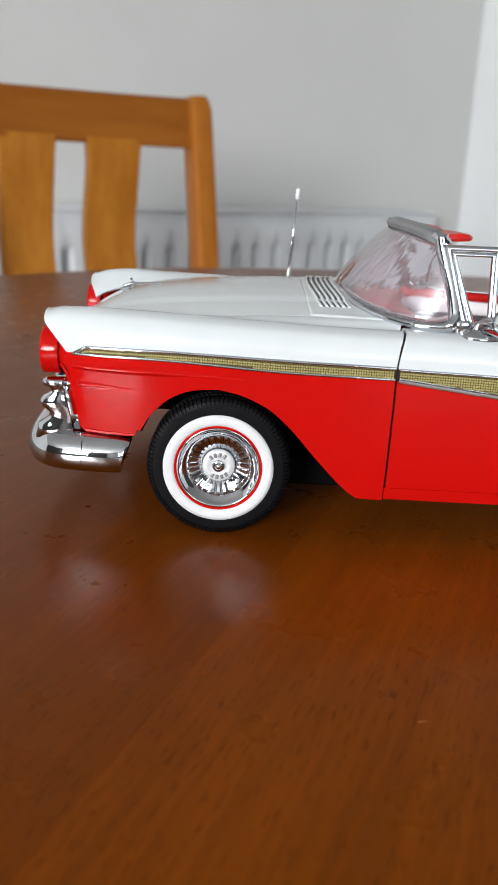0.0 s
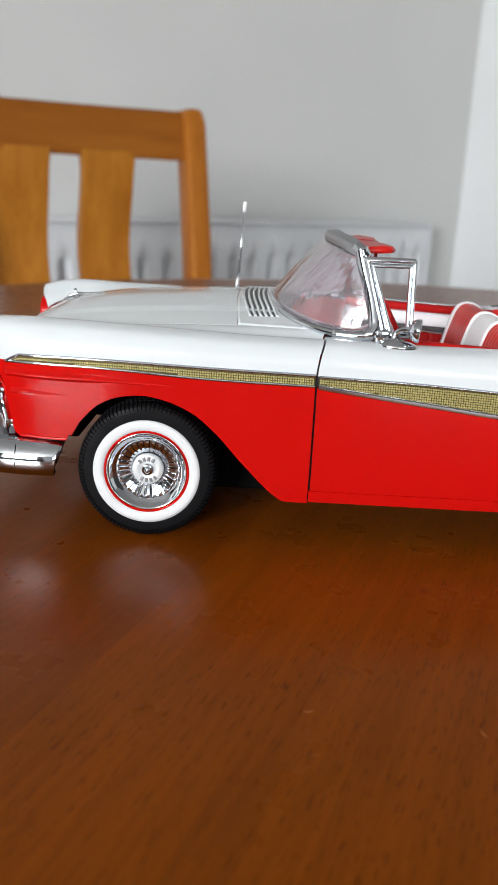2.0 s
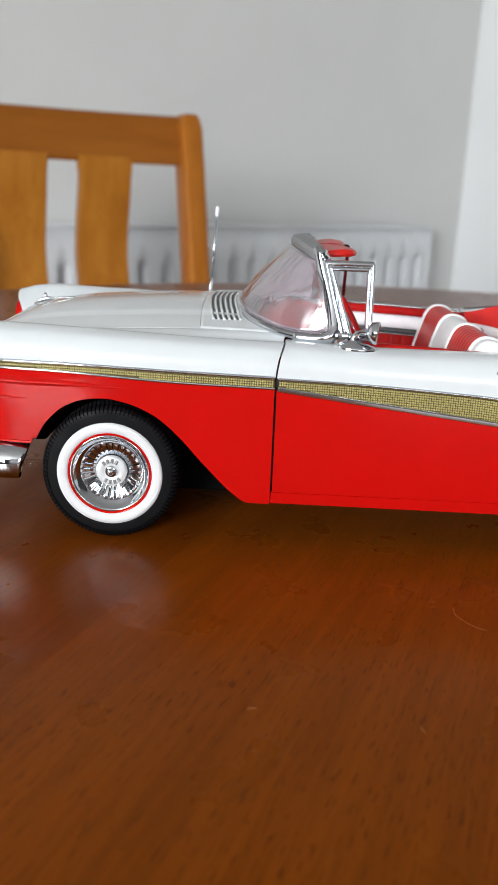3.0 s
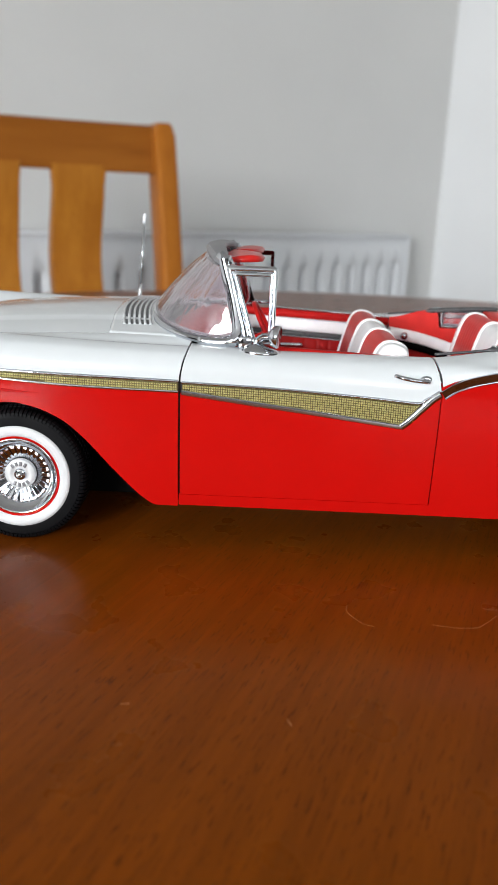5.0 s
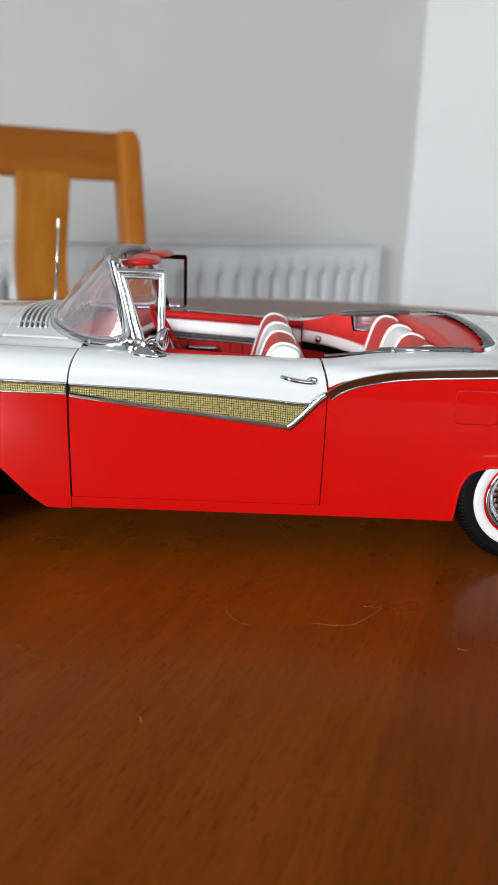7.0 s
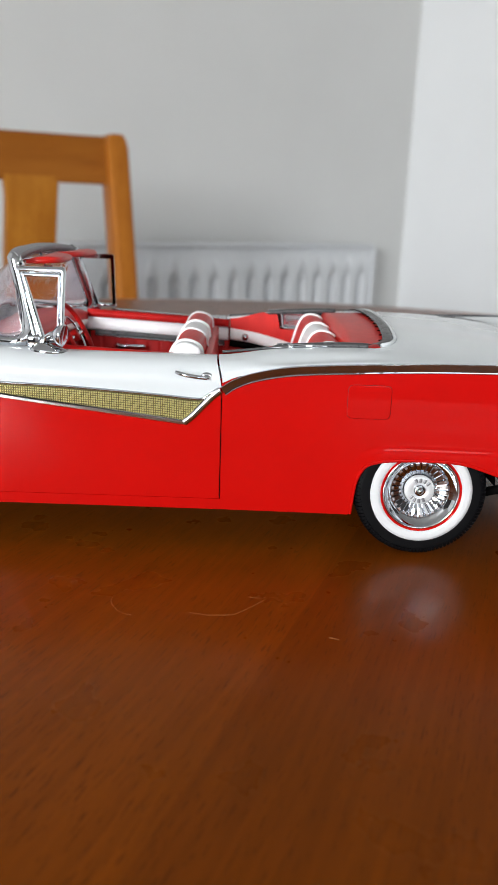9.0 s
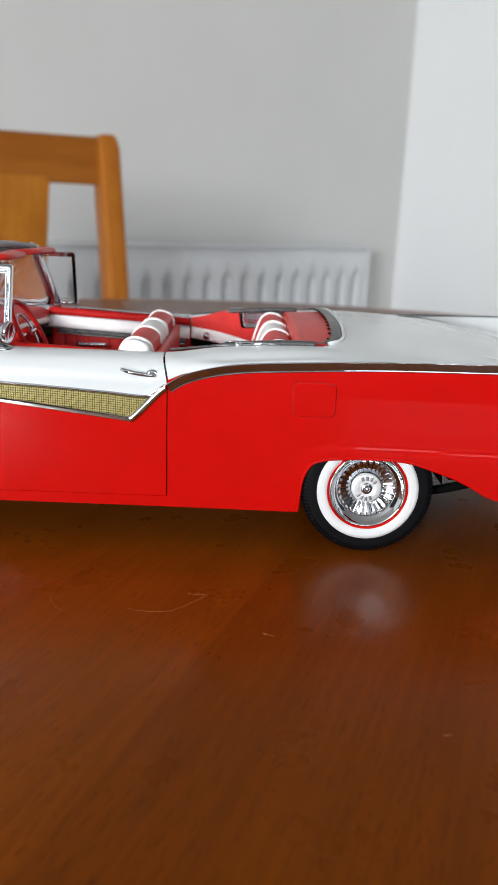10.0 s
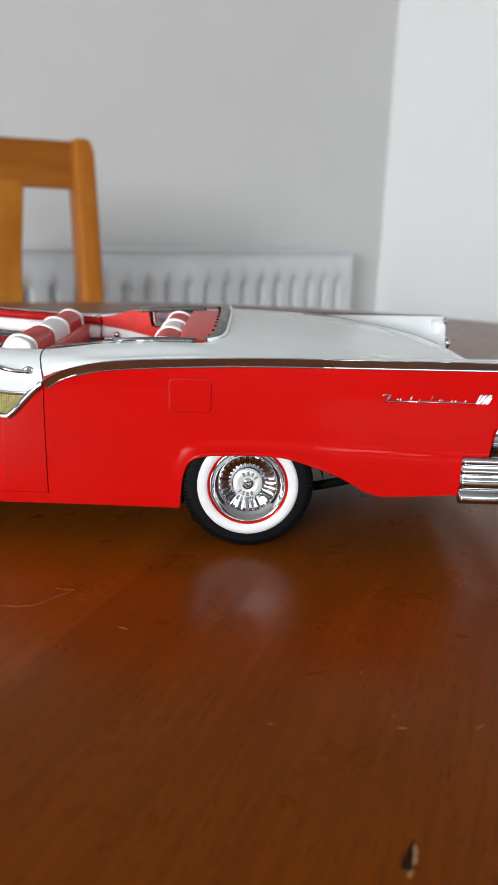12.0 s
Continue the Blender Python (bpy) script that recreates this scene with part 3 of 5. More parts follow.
def far_front_section(x):
    """The far fender reaches a little further forward."""
    up = 0.9 * smooth01((-20 - x) / 25)
    return [(y, z + up * min(1.0, k / 3)) for k, (y, z) in enumerate(front_section(x + 4.0 * smooth01((-8 - x) / 35)))]


def door_section(x):
    zb, zc, w = SPEAR_TOP(x), DOOR_TOP(x), WIDE(x)
    return [(side(x, zb), zb), (side(x, zb) - 0.4, lerp(zb, zc, 0.45)), (w - 2.4, lerp(zb, zc, 0.8)), (w - 5.2, zc - 0.35), (w - 8.2, zc), (w - 10.6, zc - 0.3), (w - 11.4, zc - 1.6), (w - 11.6, zc - 5)]


def quarter_section(x):
    zb, zc, w = REAR_WHITE_BOT(x), QUARTER_TOP(x), WIDE(x)
    high = zb + max(0.25, min(1.2, (zc - zb) * 0.6))
    like_door = [(side(x, zb), zb), (side(x, zb) - 0.4, lerp(zb, zc, 0.45)), (w - 2.4, lerp(zb, zc, 0.8)), (w - 5.2, zc - 0.35), (w - 8.6, zc), (w - 10.8, zc - 0.3)]
    t = smooth01((x - 111) / 20)
    return [tuple(lerp(p, q, t) for p, q in zip(a, b)) for a, b in zip(like_door, shoulder(x, zb, zc, w, high))]


def rear_crown(x, y, z):
    """The rear deck rolls over into the side in one curve, except at the cockpit and between the fins."""
    zb = REAR_WHITE_BOT(x)
    s = min(1.0, abs(y) / side(x, zb))
    return lerp(z, zb + (DECK_MID(x) - zb) * (1 - s ** 2.7), smooth01((x - 151) / 8) * smooth01((216 - x) / 34))


def shoulder(x, zb, zc, w, high):
    points = [(side(x, zb) + 0.2, zb), (side(x, zb) - 0.9, lerp(zb, high, 0.6)), (w - 3.4, high), (w - 6.5, lerp(high, zc, 0.60)), (w - 9.8, zc - 0.14), (w - 10.8, zc)]
    return points[:1] + [(y, rear_crown(x, y, z)) for y, z in points[1:]]


GOLD_PITCH = 0.62


def mesh_insert(name, lo, hi, x0, x1, far, parent, label):
    """A sunk plate covered with small raised gold studs in rows along its upper edge."""
    rows = [[(x, -side(x, z) + 0.2, z) for z in span(lo(x), hi(x), 4)] for x in span(x0, x1, 40)]
    plate = part(name, grid(rows, far), GOLD_DARK, parent, label)
    bm = bmesh.new()
    k = -1 if far else 1
    x = x0 + 0.4
    while x < x1 - 0.15:
        pitch = GOLD_PITCH
        z = hi(x) - 0.4 - pitch / 2
        while z > lo(x) + 0.12:
            y = -side(x, z) + 0.2
            a = 0.40 * GOLD_PITCH
            base = [bm.verts.new(Vector((x + dx * a, k * y, z + dz * a)) * MM) for dx, dz in ((-1, -1), (1, -1), (1, 1), (-1, 1))]
            top = [bm.verts.new(Vector((x + dx * a * 0.5, k * (y - 0.34), z + dz * a * 0.5)) * MM) for dx, dz in ((-1, -1), (1, -1), (1, 1), (-1, 1))]
            for f in [(base[i], base[(i + 1) % 4], top[(i + 1) % 4], top[i]) for i in range(4)] + [tuple(top)]:
                bm.faces.new(f[::-1] if far else f)
            z -= pitch
        x += GOLD_PITCH
    part("studs", bm, GOLD, plate, "rows of small gold studs", smooth=False)
    return plate


SPLIT_L = [(-37.2, 45.45), (-36.0, 46.1), (-34.2, 46.85), (-32.6, 47.1), (-12.8, 47.2), (15, 46.5), (42.6, 46.0)]
for far in (False, True):
    # front fender
    f = panel("front_fender", RED, NOSE, const(42.65), ARCH_F, RED_TOP_F, far, car, "red lower front fender round the wheel arch", nx=90, nz=14)
    brow = FAR_BROW if far else BROW
    upper("fender_top", WHITE, brow, lambda z: DOOR_L(z) - 0.45, far_front_section if far else front_section, far, f, "white fender crown over the headlight", nx=60)
    mesh_insert("fender_insert", lambda x: RED_TOP_F(x) + 0.3, lambda x: WHITE_BOT_F(x) - 0.3, -36.5, 42.6, far, car, "gold studded side insert")
    strip("upper_moulding", CHROME, SPLIT_L, bead(0.9, 0.45), far, f, n=4)
    strip("lower_moulding", CHROME, [(-37.6, 45.2), (-12.8, 45.1), (15, 43.7), (42.6, 43.2)], bead(0.8, 0.4), far, f, n=6)
    strip("fender_crease", RED, [(-37.6, 42.1), (-26.7, 41.9), (-12.8, 41.8), (1.2, 41.4), (12, 41.0)], [(-1.1, -0.1), (-0.4, 0.2), (-0.12, 0.92), (0.15, 0.98), (0.6, 0.5), (1.4, -0.05)], far, f, n=5, fade=30.0)
    strip("fender_ledge", RED, [(-36.4, 37.5), (-30, 37.5), (-24, 37.4), (-18, 37.3)], [(-1.0, -0.05), (-0.4, 0.3), (-0.05, 0.66), (0.2, 0.66), (0.55, 0.2), (1.1, -0.05)], far, f, n=5, fade=18.0)
    strip("fender_lip", RED, [(-34.8, 25.55), (-30, 25.3), (-26, 25.2), (-22.0, 25.2)], bead(0.8, 0.35), far, f, n=4)
    # door
    d = panel("door", RED, DOOR_L, DOOR_R, const(14.25), SPEAR_BOT, far, car, "red lower door with a narrow shut line", nx=60, nz=14)
    upper("door_top", WHITE, DOOR_L, DOOR_R, door_section, far, d, "white upper door", nx=50)
    low = lambda x: SPEAR_BOT(x) + 0.8 if x < 101.4 else min(36.7 + (x - 101.4) * 1.3, SPEAR_TOP(x) - 0.45)
    mesh_insert("door_insert", low, lambda x: SPEAR_TOP(x) - 0.35, 43.6, 108.0, far, car, "gold studded tapering side insert")
    strip("upper_moulding", CHROME, [(43.5, 45.75), (64.7, 45.2), (79.4, 44.5), (94.2, 43.6), (104.8, 42.85), (107.0, 43.9), (110.3, 46.1)], bead(0.75, 0.5), far, d, n=6)
    creased(strip("lower_moulding", CHROME, [(43.5, 43.2), (64.7, 40.7), (79.6, 39.0), (94.6, 37.2), (101.6, 36.35)], [(-0.8, -0.2), (-0.76, 0.34), (-0.62, 0.46), (-0.3, 0.50), (0.3, 0.52), (0.55, 0.48), (0.66, 0.30), (0.72, -0.2)], far, d, n=6), 30)
    strip("spear_tail", CHROME, [(101.0, 36.3), (103.0, 38.0), (106.0, 41.2), (108.4, 43.7), (110.5, 45.4)], bead(2.2, 0.8), far, d, n=5)
    k = 1 if far else -1
    h = part("door_handle", tube(bend([(98.6, k * 52.9, 49.7), (100.5, k * 54.3, 49.4), (104, k * 54.6, 48.9), (107.4, k * 54.2, 48.6)], 5), 0.55, 8), CHROME, d, "chrome pull handle")
    part("handle_cup", capped([[(106.8 + r * math.cos(a) * 1.2, k * (52.3 + o), 48.4 + r * math.sin(a)) for a in span(0, 2 * math.pi * 15 / 16, 15)] for r, o in ((1.6, 0.0), (1.5, 0.7), (1.0, 1.0), (0.5, 0.9))]), CHROME, h)
    # rocker under the door
    panel("rocker", RED, const(42.9), const(111.0), const(SILL), const(14.12), far, car, "red rocker under the door", nx=40, nz=4)
    # rear quarter
    q = panel("rear_quarter", RED, lambda z: DOOR_R(z) + 0.3, TAIL, ARCH_R, REAR_RED_TOP, far, car, "red rear quarter panel with a flared wheel opening", nx=190, nz=50, level=SILL)
    upper("quarter_top", WHITE, lambda z: DOOR_R(z) + 0.55, const(244.5), quarter_section, far, q, "white upper rear quarter", nx=80)
    prof = [(-1.4, -0.2), (-1.36, 0.28), (-1.26, 0.36), (-1.16, 0.28), (-1.1, 0.04), (0.0, 0.42), (1.05, 0.80), (1.12, 0.80), (1.2, 0.66), (1.24, -0.3)]
    creased(strip("side_moulding", CHROME, [(111.2, 45.3), (114.6, 47.5), (120.3, 49.5), (129.5, 51.2), (144.5, 52.3), (168, 53.4), (197, 53.9), (230, 54.3), (246, 54.5)], prof, far, q, "bright side moulding", n=6), 14)
    strip("arch_lip", RED, [(147.3, 11.2), (147.9, 19.7), (149.2, 23.9), (150.9, 26.1), (153.8, 27.2), (157, 27.7), (166, 28.1), (176, 27.7), (184, 25.4), (192, 22.4), (199.5, 18.2)], bead(1.0, 0.4), far, q, n=3, fade=25.0)

for far in (False, True):
    for edge, top, material, label in ((DOOR_L, 49.0, GAP, "dark jamb behind the shut line"), (DOOR_R, 43.0, GAP, "dark jamb behind the shut line"), (DOOR_R, 48.2, RED, "red jamb behind the white door edge")):
        low = 14.0 if material is GAP else 44.5
        panel("door_jamb", material, lambda z: edge(z) - 1.2, lambda z: edge(z) + 1.4, const(low), const(top), far, car, label, nx=3, nz=10, off=-1.3, thick=0.3)

# fuel filler door: a shallow raised square with rounded corners
FX, FZ = 150.1, 43.7
fuel = [(FX + 5.75 * math.copysign(abs(math.cos(a)) ** 0.25, math.cos(a)), FZ + 4.55 * math.copysign(abs(math.sin(a)) ** 0.25, math.sin(a))) for a in span(0, 2 * math.pi, 64)]


def fuel_ring(steps):
    return grid([[(FX + (x - FX) * k, -side(FX + (x - FX) * k, FZ + (z - FZ) * k) - o, FZ + (z - FZ) * k) for x, z in fuel] for k, o in steps][::-1])


part("fuel_gap", fuel_ring(((1.015, -0.2), (1.015, 0.05), (0.97, 0.05))), GAP_RED, car)
rows = fuel_ring(((0.995, -0.1), (0.995, 0.14), (0.97, 0.22), (0.93, 0.22), (0.6, 0.2), (0.3, 0.2), (0.02, 0.2)))
part("fuel_door", rows, RED, car, "red square fuel filler door")

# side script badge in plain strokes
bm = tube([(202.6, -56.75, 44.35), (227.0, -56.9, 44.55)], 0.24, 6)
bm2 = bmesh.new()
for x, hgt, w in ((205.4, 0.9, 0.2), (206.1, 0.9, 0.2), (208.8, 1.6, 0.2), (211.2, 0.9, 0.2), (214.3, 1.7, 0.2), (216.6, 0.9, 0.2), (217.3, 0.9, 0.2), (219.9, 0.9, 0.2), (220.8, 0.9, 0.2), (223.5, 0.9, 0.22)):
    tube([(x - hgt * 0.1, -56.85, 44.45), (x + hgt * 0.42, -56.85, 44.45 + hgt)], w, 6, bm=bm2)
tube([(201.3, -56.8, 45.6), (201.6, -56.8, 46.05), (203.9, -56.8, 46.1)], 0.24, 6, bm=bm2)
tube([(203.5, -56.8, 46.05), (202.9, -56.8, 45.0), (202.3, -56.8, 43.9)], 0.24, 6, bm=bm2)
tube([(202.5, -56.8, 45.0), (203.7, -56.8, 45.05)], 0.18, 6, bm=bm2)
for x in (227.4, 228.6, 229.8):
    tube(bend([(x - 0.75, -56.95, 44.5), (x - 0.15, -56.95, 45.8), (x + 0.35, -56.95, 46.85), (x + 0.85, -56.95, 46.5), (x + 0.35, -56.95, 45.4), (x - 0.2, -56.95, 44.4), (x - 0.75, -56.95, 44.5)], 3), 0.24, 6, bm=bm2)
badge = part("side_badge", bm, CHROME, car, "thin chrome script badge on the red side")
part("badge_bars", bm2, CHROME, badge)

# ---- hood, cowl, deck ----
def hood_z(x, y):
    half = WIDE(x) - 15.4
    s = min(1.0, abs(y) / half)
    z = lerp(HOOD_MID(x), HOOD_EDGE(x), s ** 2.4)
    return z + 0.45 * smooth01((0.70 - s) / 0.05) * smooth01((x + 36) / 20)


half_at = lambda x: WIDE(x) - 15.6
rows = []
for i in range(51):
    row = []
    for j in range(49):
        s = -1 + j / 24
        x = lerp(-45.5 + 2.5 * s * s, 20.2 + 1.5 * s * s, i / 50)
        y = s * half_at(x)
        row.append((x, y, hood_z(x, y)))
    rows.append(row)
sharp_rim(part("hood", grid(rows), WHITE, car, "white hood with a raised centre panel", thick=0.8 * MM))
rows = []
for i in range(21):
    row = []
    for j in range(49):
        s = -1 + j / 24
        x = lerp(20.3 + 1.5 * s * s, 31.0 + 12 * s * s, i / 20)
        y = s * (half_at(x) + 1.5 * i / 20)
        row.append((x, y, hood_z(min(x, 30), y) + 0.1))
    rows.append(row)
cowl = part("cowl", grid(rows), WHITE, car, "white cowl panel with air slots", thick=0.8 * MM)
part("slot_backing", grid([[(x0 + 3.2 * (y / 32) ** 2, y, hood_z(x0, y) + 0.14) for y in span(-31, 31, 90)] for x0 in span(22.2, 29.0, 8)]), SLOT, cowl)
for i in range(6):
    x0 = 21.9 + i * 1.5
    part("slot_rib", tube([(x0 + 3.2 * (y / 32) ** 2, y, hood_z(x0, y) + 0.12) for y in span(-31.2, 31.2, 90)], 0.45, 6), WHITE, cowl)
orn = part("hood_ornament", tube(bend([(-33.5, 0, 56.0), (-30.8, 0, 56.9), (-27, 0, 57.2), (-21.5, 0, 57.6)], 5), [0.5] * 8 + [0.3] * 8, 8), CHROME, car, "thin chrome hood ornament")
part("ornament_post", tube([(-30.8, 0, 55.5), (-30.8, 0, 57.4), (-31.2, 0, 58.6)], 0.45, 8), CHROME, orn)
part("ornament_wing", tube(bend([(-30.2, -7, 55.6), (-33.4, -3, 55.4), (-34.4, 0, 55.3), (-33.4, 3, 55.4), (-30.2, 7, 55.6)], 5), 0.3, 8), CHROME, orn)


def deck_z(x, y):
    half = WIDE(x) - 10.6
    s = min(1.0, abs(y) / half)
    return rear_crown(x, y, lerp(DECK_MID(x), QUARTER_TOP(x) + 0.02, s ** 2.5))


DECK_FRONT = spline([0, 20, 32, 37, 40, 42, 43.5, 46], [160.0, 159.6, 159.0, 158.4, 157.0, 155.0, 152.6, 149.5])
rows = []
for i in range(61):
    row = []
    for j in range(49):
        s = -1 + j / 24
        yy = abs(s) * 43.6
        x = lerp(DECK_FRONT(yy), 244.5 - 1.0 * s * s, i / 60)
        y = s * (WIDE(x) - 10.6)
        row.append((x, y, deck_z(x, y)))
    rows.append(row)
deck = sharp_rim(part("deck_lid", grid(rows), WHITE, car, "smooth white rear deck lid", thick=0.8 * MM))
part("lid_seam", tube([(p.x, p.y, deck_z(p.x, p.y) + 0.04) for p in bend([(186, 26), (194, 31), (204, 38), (214, 40), (221, 40), (228, 37), (232.5, 28), (234, 18)], 4)], 0.12, 6), GAP, deck)
for s in (-1, 1):
    f = part("fin_tip", capped([[(x, s * (50.8 + 1.9 * math.cos(a)), 50.8 + 4.5 * k * math.sin(a)) for a in span(0, 2 * math.pi * 15 / 16, 15)] for x, k in ((239.5, 0.9), (243.4, 1.0), (244.3, 0.95), (244.7, 0.7))]), WHITE, car, "rounded white fin end with chrome lobes")
    for x, z, r, tall in ((244.3, 54.4, 1.1, 1.3), (245.9, 45.8, 1.5, 1.5)):
        lobe = part("fin_lobe", lathe([(0.0, 1.0), (0.6, 0.8), (0.95, 0.3), (1.0, -0.2), (0.7, -0.8), (0.0, -1.0)], 20, "z", unit=MM * r), CHROME, f)
        lobe.location, lobe.scale = Vector((x, s * 50.6, z)) * MM, (1, 1.6, tall)
    part("fin_seam", tube([(240.9, s * (WIDE(240.9) - 2.2), z) for z in (46.4, 50, 53, 55.2)], 0.1, 6), GAP, f)
    if s > 0:
        part("fin_trim", tube([(x, s * (WIDE(x) - 2.6), REAR_WHITE_BOT(x) + 0.55) for x in span(150, 244.6, 40)], 0.36, 8), SATIN, f)

# red cover over the folded roof, with its bright border and studs
rows = []
for i in range(17):
    row = []
    for j in range(41):
        s = -1 + j / 20
        yy = abs(s) * 42.4
        x = lerp(144.6, DECK_FRONT(yy) - 1.5, i / 16)
        row.append((x, s * 42.4, lerp(deck_z(max(x, 150), s * 42.4), 56.9, 0.45 * (1 - i / 16)) - 0.7 - (6.0, 1.6, 0.3, 0)[min(i, 3)]))
    rows.append(row)
boot = part("boot_cover", grid(rows), VINYL_RED, car, "dark red vinyl cover over the folded roof", thick=0.8 * MM)
border = [(DECK_FRONT(abs(y)) - 0.6, y, deck_z(DECK_FRONT(abs(y)), y) + 0.25) for y in span(-42.8, 42.8, 40)]
part("cover_border", grid([[(x + dx, y, z + dz) for x, y, z in border] for dx, dz in ((-2.6, 0.0), (-2.4, 0.3), (-0.4, 0.35), (0.3, 0.3), (0.5, -0.2))]), SATIN, boot, "satin grey border round the cover")
part("deck_lip", tube([(x + 1.1, y, z + 0.05) for x, y, z in border], 0.6, 8), WHITE, deck, "rounded white lip of the deck")
for y in span(-38, 38, 14):
    part("snap", box(-0.6, 0.6, -0.16, 0.16, -0.1, 0.25, 0.08, unit=MM), BLACK, boot).location = Vector((DECK_FRONT(abs(y)) - 3.4, y, deck_z(DECK_FRONT(abs(y)) - 3.4, y) + 0.2)) * MM
for s in (-1, 1):
    rail = [(x, s * y, z) for x, y, z in bend([(110.5, 42.6, 53.9), (118, 42.4, 54.7), (126, 42.2, 55.6), (138, 42.4, 56.5), (146, 42.9, 56.8), (150.5, 43.4, 56.8)], 5)]
    r = part("cockpit_rail", tube(rail, [0.5] * 10 + [1.3] * 16, 10, flat=0.7), SATIN, car, "bright cockpit side rail")
    for x in (127.5, 141.5):
        part("rail_fitting", tube([(x - 2, s * 42.2, 56.4), (x + 2, s * 42.2, 56.6)], 0.4, 8), CHROME, r)

# ---- wheels ----
def wheel_meshes():
    """Axis along y, outer face towards -y, centre at the origin."""
    w = {}
    w["wheel"] = (lathe([(0.0, 6.0), (11.0, 6.0), (11.0, 0.5), (8, 0.5), (0.0, 0.5)], 40), BLACK)
    tyre = lathe([(11.0, 6.0), (14.5, 7.2), (17.3, 6.6), (17.9, 5.4), (18.1, 3.0), (18.1, -3.0), (17.95, -4.1), (17.5, -4.8), (17.0, -5.1), (16.6, -5.3), (16.2, -5.3), (14.6, -5.5), (14.1, -5.45), (12.5, -5.3), (11.2, -4.8), (10.8, -3.0), (10.8, 0.0)], 96)
    lugs = ([(16.75, -5.15), (16.8, -5.5), (17.5, -5.3), (18.05, -4.75), (18.35, -3.9), (18.4, -1.8), (18.0, -1.6)], [(18.0, -1.3), (18.4, -1.1), (18.4, 0.6), (18.0, 0.8)], [(18.0, 1.1), (18.4, 1.3), (18.4, 3.4), (18.0, 3.6)])
    for i in range(100):
        for k, line in enumerate(lugs):
            a = 2 * math.pi * (i + 0.5 * (k % 2)) / 100
            b = 0.0215
            rows = [[Vector((r * math.cos(a + t), y, r * math.sin(a + t))) * MM for r, y in line] for t in (-b, b)]
            sunk = [[Vector((v.x * 0.965, v.y + 0.0003, v.z * 0.965)) for v in row] for row in rows]
            vs = [[tyre.verts.new(v) for v in row] for row in (sunk[0], rows[0], rows[1], sunk[1])]
            for p, q in zip(vs, vs[1:]):
                for m in range(len(line) - 1):
                    tyre.faces.new((p[m], q[m], q[m + 1], p[m + 1]))
    w["tyre"] = (tyre, RUBBER)
    w["whitewall"] = (lathe([(14.1, -5.3), (14.05, -5.75), (13.2, -5.95), (12.2, -5.9), (11.5, -5.75), (11.2, -5.4), (11.1, -5.0)], 96), WALLTYRE)
    w["red_ring"] = (lathe([(11.3, -5.2), (11.2, -5.62), (10.95, -5.66), (10.7, -5.4), (10.65, -4.5)], 96), RED)
    cap = lathe([(10.8, -4.2), (10.75, -5.35), (10.5, -5.6), (10.2, -5.55), (9.9, -5.2), (9.4, -4.5), (8.8, -3.95), (8.3, -3.7), (8.1, -3.4), (7.9, -2.2), (4.0, -1.2)], 96)
    w["hubcap"] = (cap, CHROME)
    ribs = bmesh.new()
    n = 28
    ring = []
    for i in range(n):
        for t, up in ((0.0, 0.0), (0.2, 0.0), (0.36, 1.0), (0.84, 1.0)):
            a = 2 * math.pi * (i + t) / n
            ring.append([(r * math.cos(a), h - up * k, r * math.sin(a)) for r, h, k in ((3.9, -1.8, 0.0), (4.5, -1.95, 0.15), (5.8, -2.3, 0.5), (7.3, -2.8, 0.62), (7.9, -3.0, 0.45), (8.15, -3.4, 0.0))])
    ring.append(ring[0])
    grid(ring, bm=ribs)
    bmesh.ops.remove_doubles(ribs, verts=ribs.verts[:], dist=1e-7)
    bmesh.ops.recalc_face_normals(ribs, faces=ribs.faces[:])
    w["hubcap_ribs"] = (ribs, CHROME)
    w["hub_disc"] = (lathe([(4.2, -2.2), (4.15, -3.3), (3.9, -3.55), (2.0, -3.55), (1.8, -3.3), (1.6, -3.3), (0.0, -3.3)], 48), DISC)
    w["hub_spinner"] = (lathe([(1.7, -3.2), (1.6, -3.8), (1.3, -4.0), (0.9, -4.0), (0.8, -4.4), (0.4, -4.7), (0.0, -4.75)], 32), CHROME)
    marks = bmesh.new()
    for i in range(8):
        a = radians(54 + 24 * i) if i < 4 else radians(234 + 24 * (i - 4))
        c, s = math.cos(a), math.sin(a)
        rows = [[(r * c - t * s, y, r * s + t * c) for t, y in ((-0.42, -3.5), (-0.36, -3.7), (0.36, -3.7), (0.42, -3.5))] for r in (2.35, 2.45, 3.45, 3.55)]
        grid(rows, bm=marks)
    bmesh.ops.recalc_face_normals(marks, faces=marks.faces[:])
    w["hub_mark"] = (marks, HEADER)
    return w


meshes = {}
for key, (bm, material) in wheel_meshes().items():
    me = bpy.data.meshes.new(key)
    bm.to_mesh(me)
    bm.free()
    me.materials.append(material)
    for p in me.polygons:
        p.use_smooth = key != "hubcap_ribs" and not (key == "tyre" and p.index >= 96 * 16)
    meshes[key] = me
for x in (0.0, 166.5):
    for s in (-1, 1):
        hub = new("wheel", meshes["wheel"])
        hub.parent = car
        hub["label"] = "whitewall wheel with ribbed chrome hubcap"
        hub.matrix_basis = pose(x * MM, s * (49.0 if x < 50 else 48.3) * MM, 18.4 * MM, 0, 12 if x else -6, 0 if s < 0 else 180)
        for key in ("tyre", "whitewall", "red_ring", "hubcap", "hubcap_ribs", "hub_disc", "hub_spinner", "hub_mark"):
            ob = new(key, meshes[key])
            ob.parent = hub

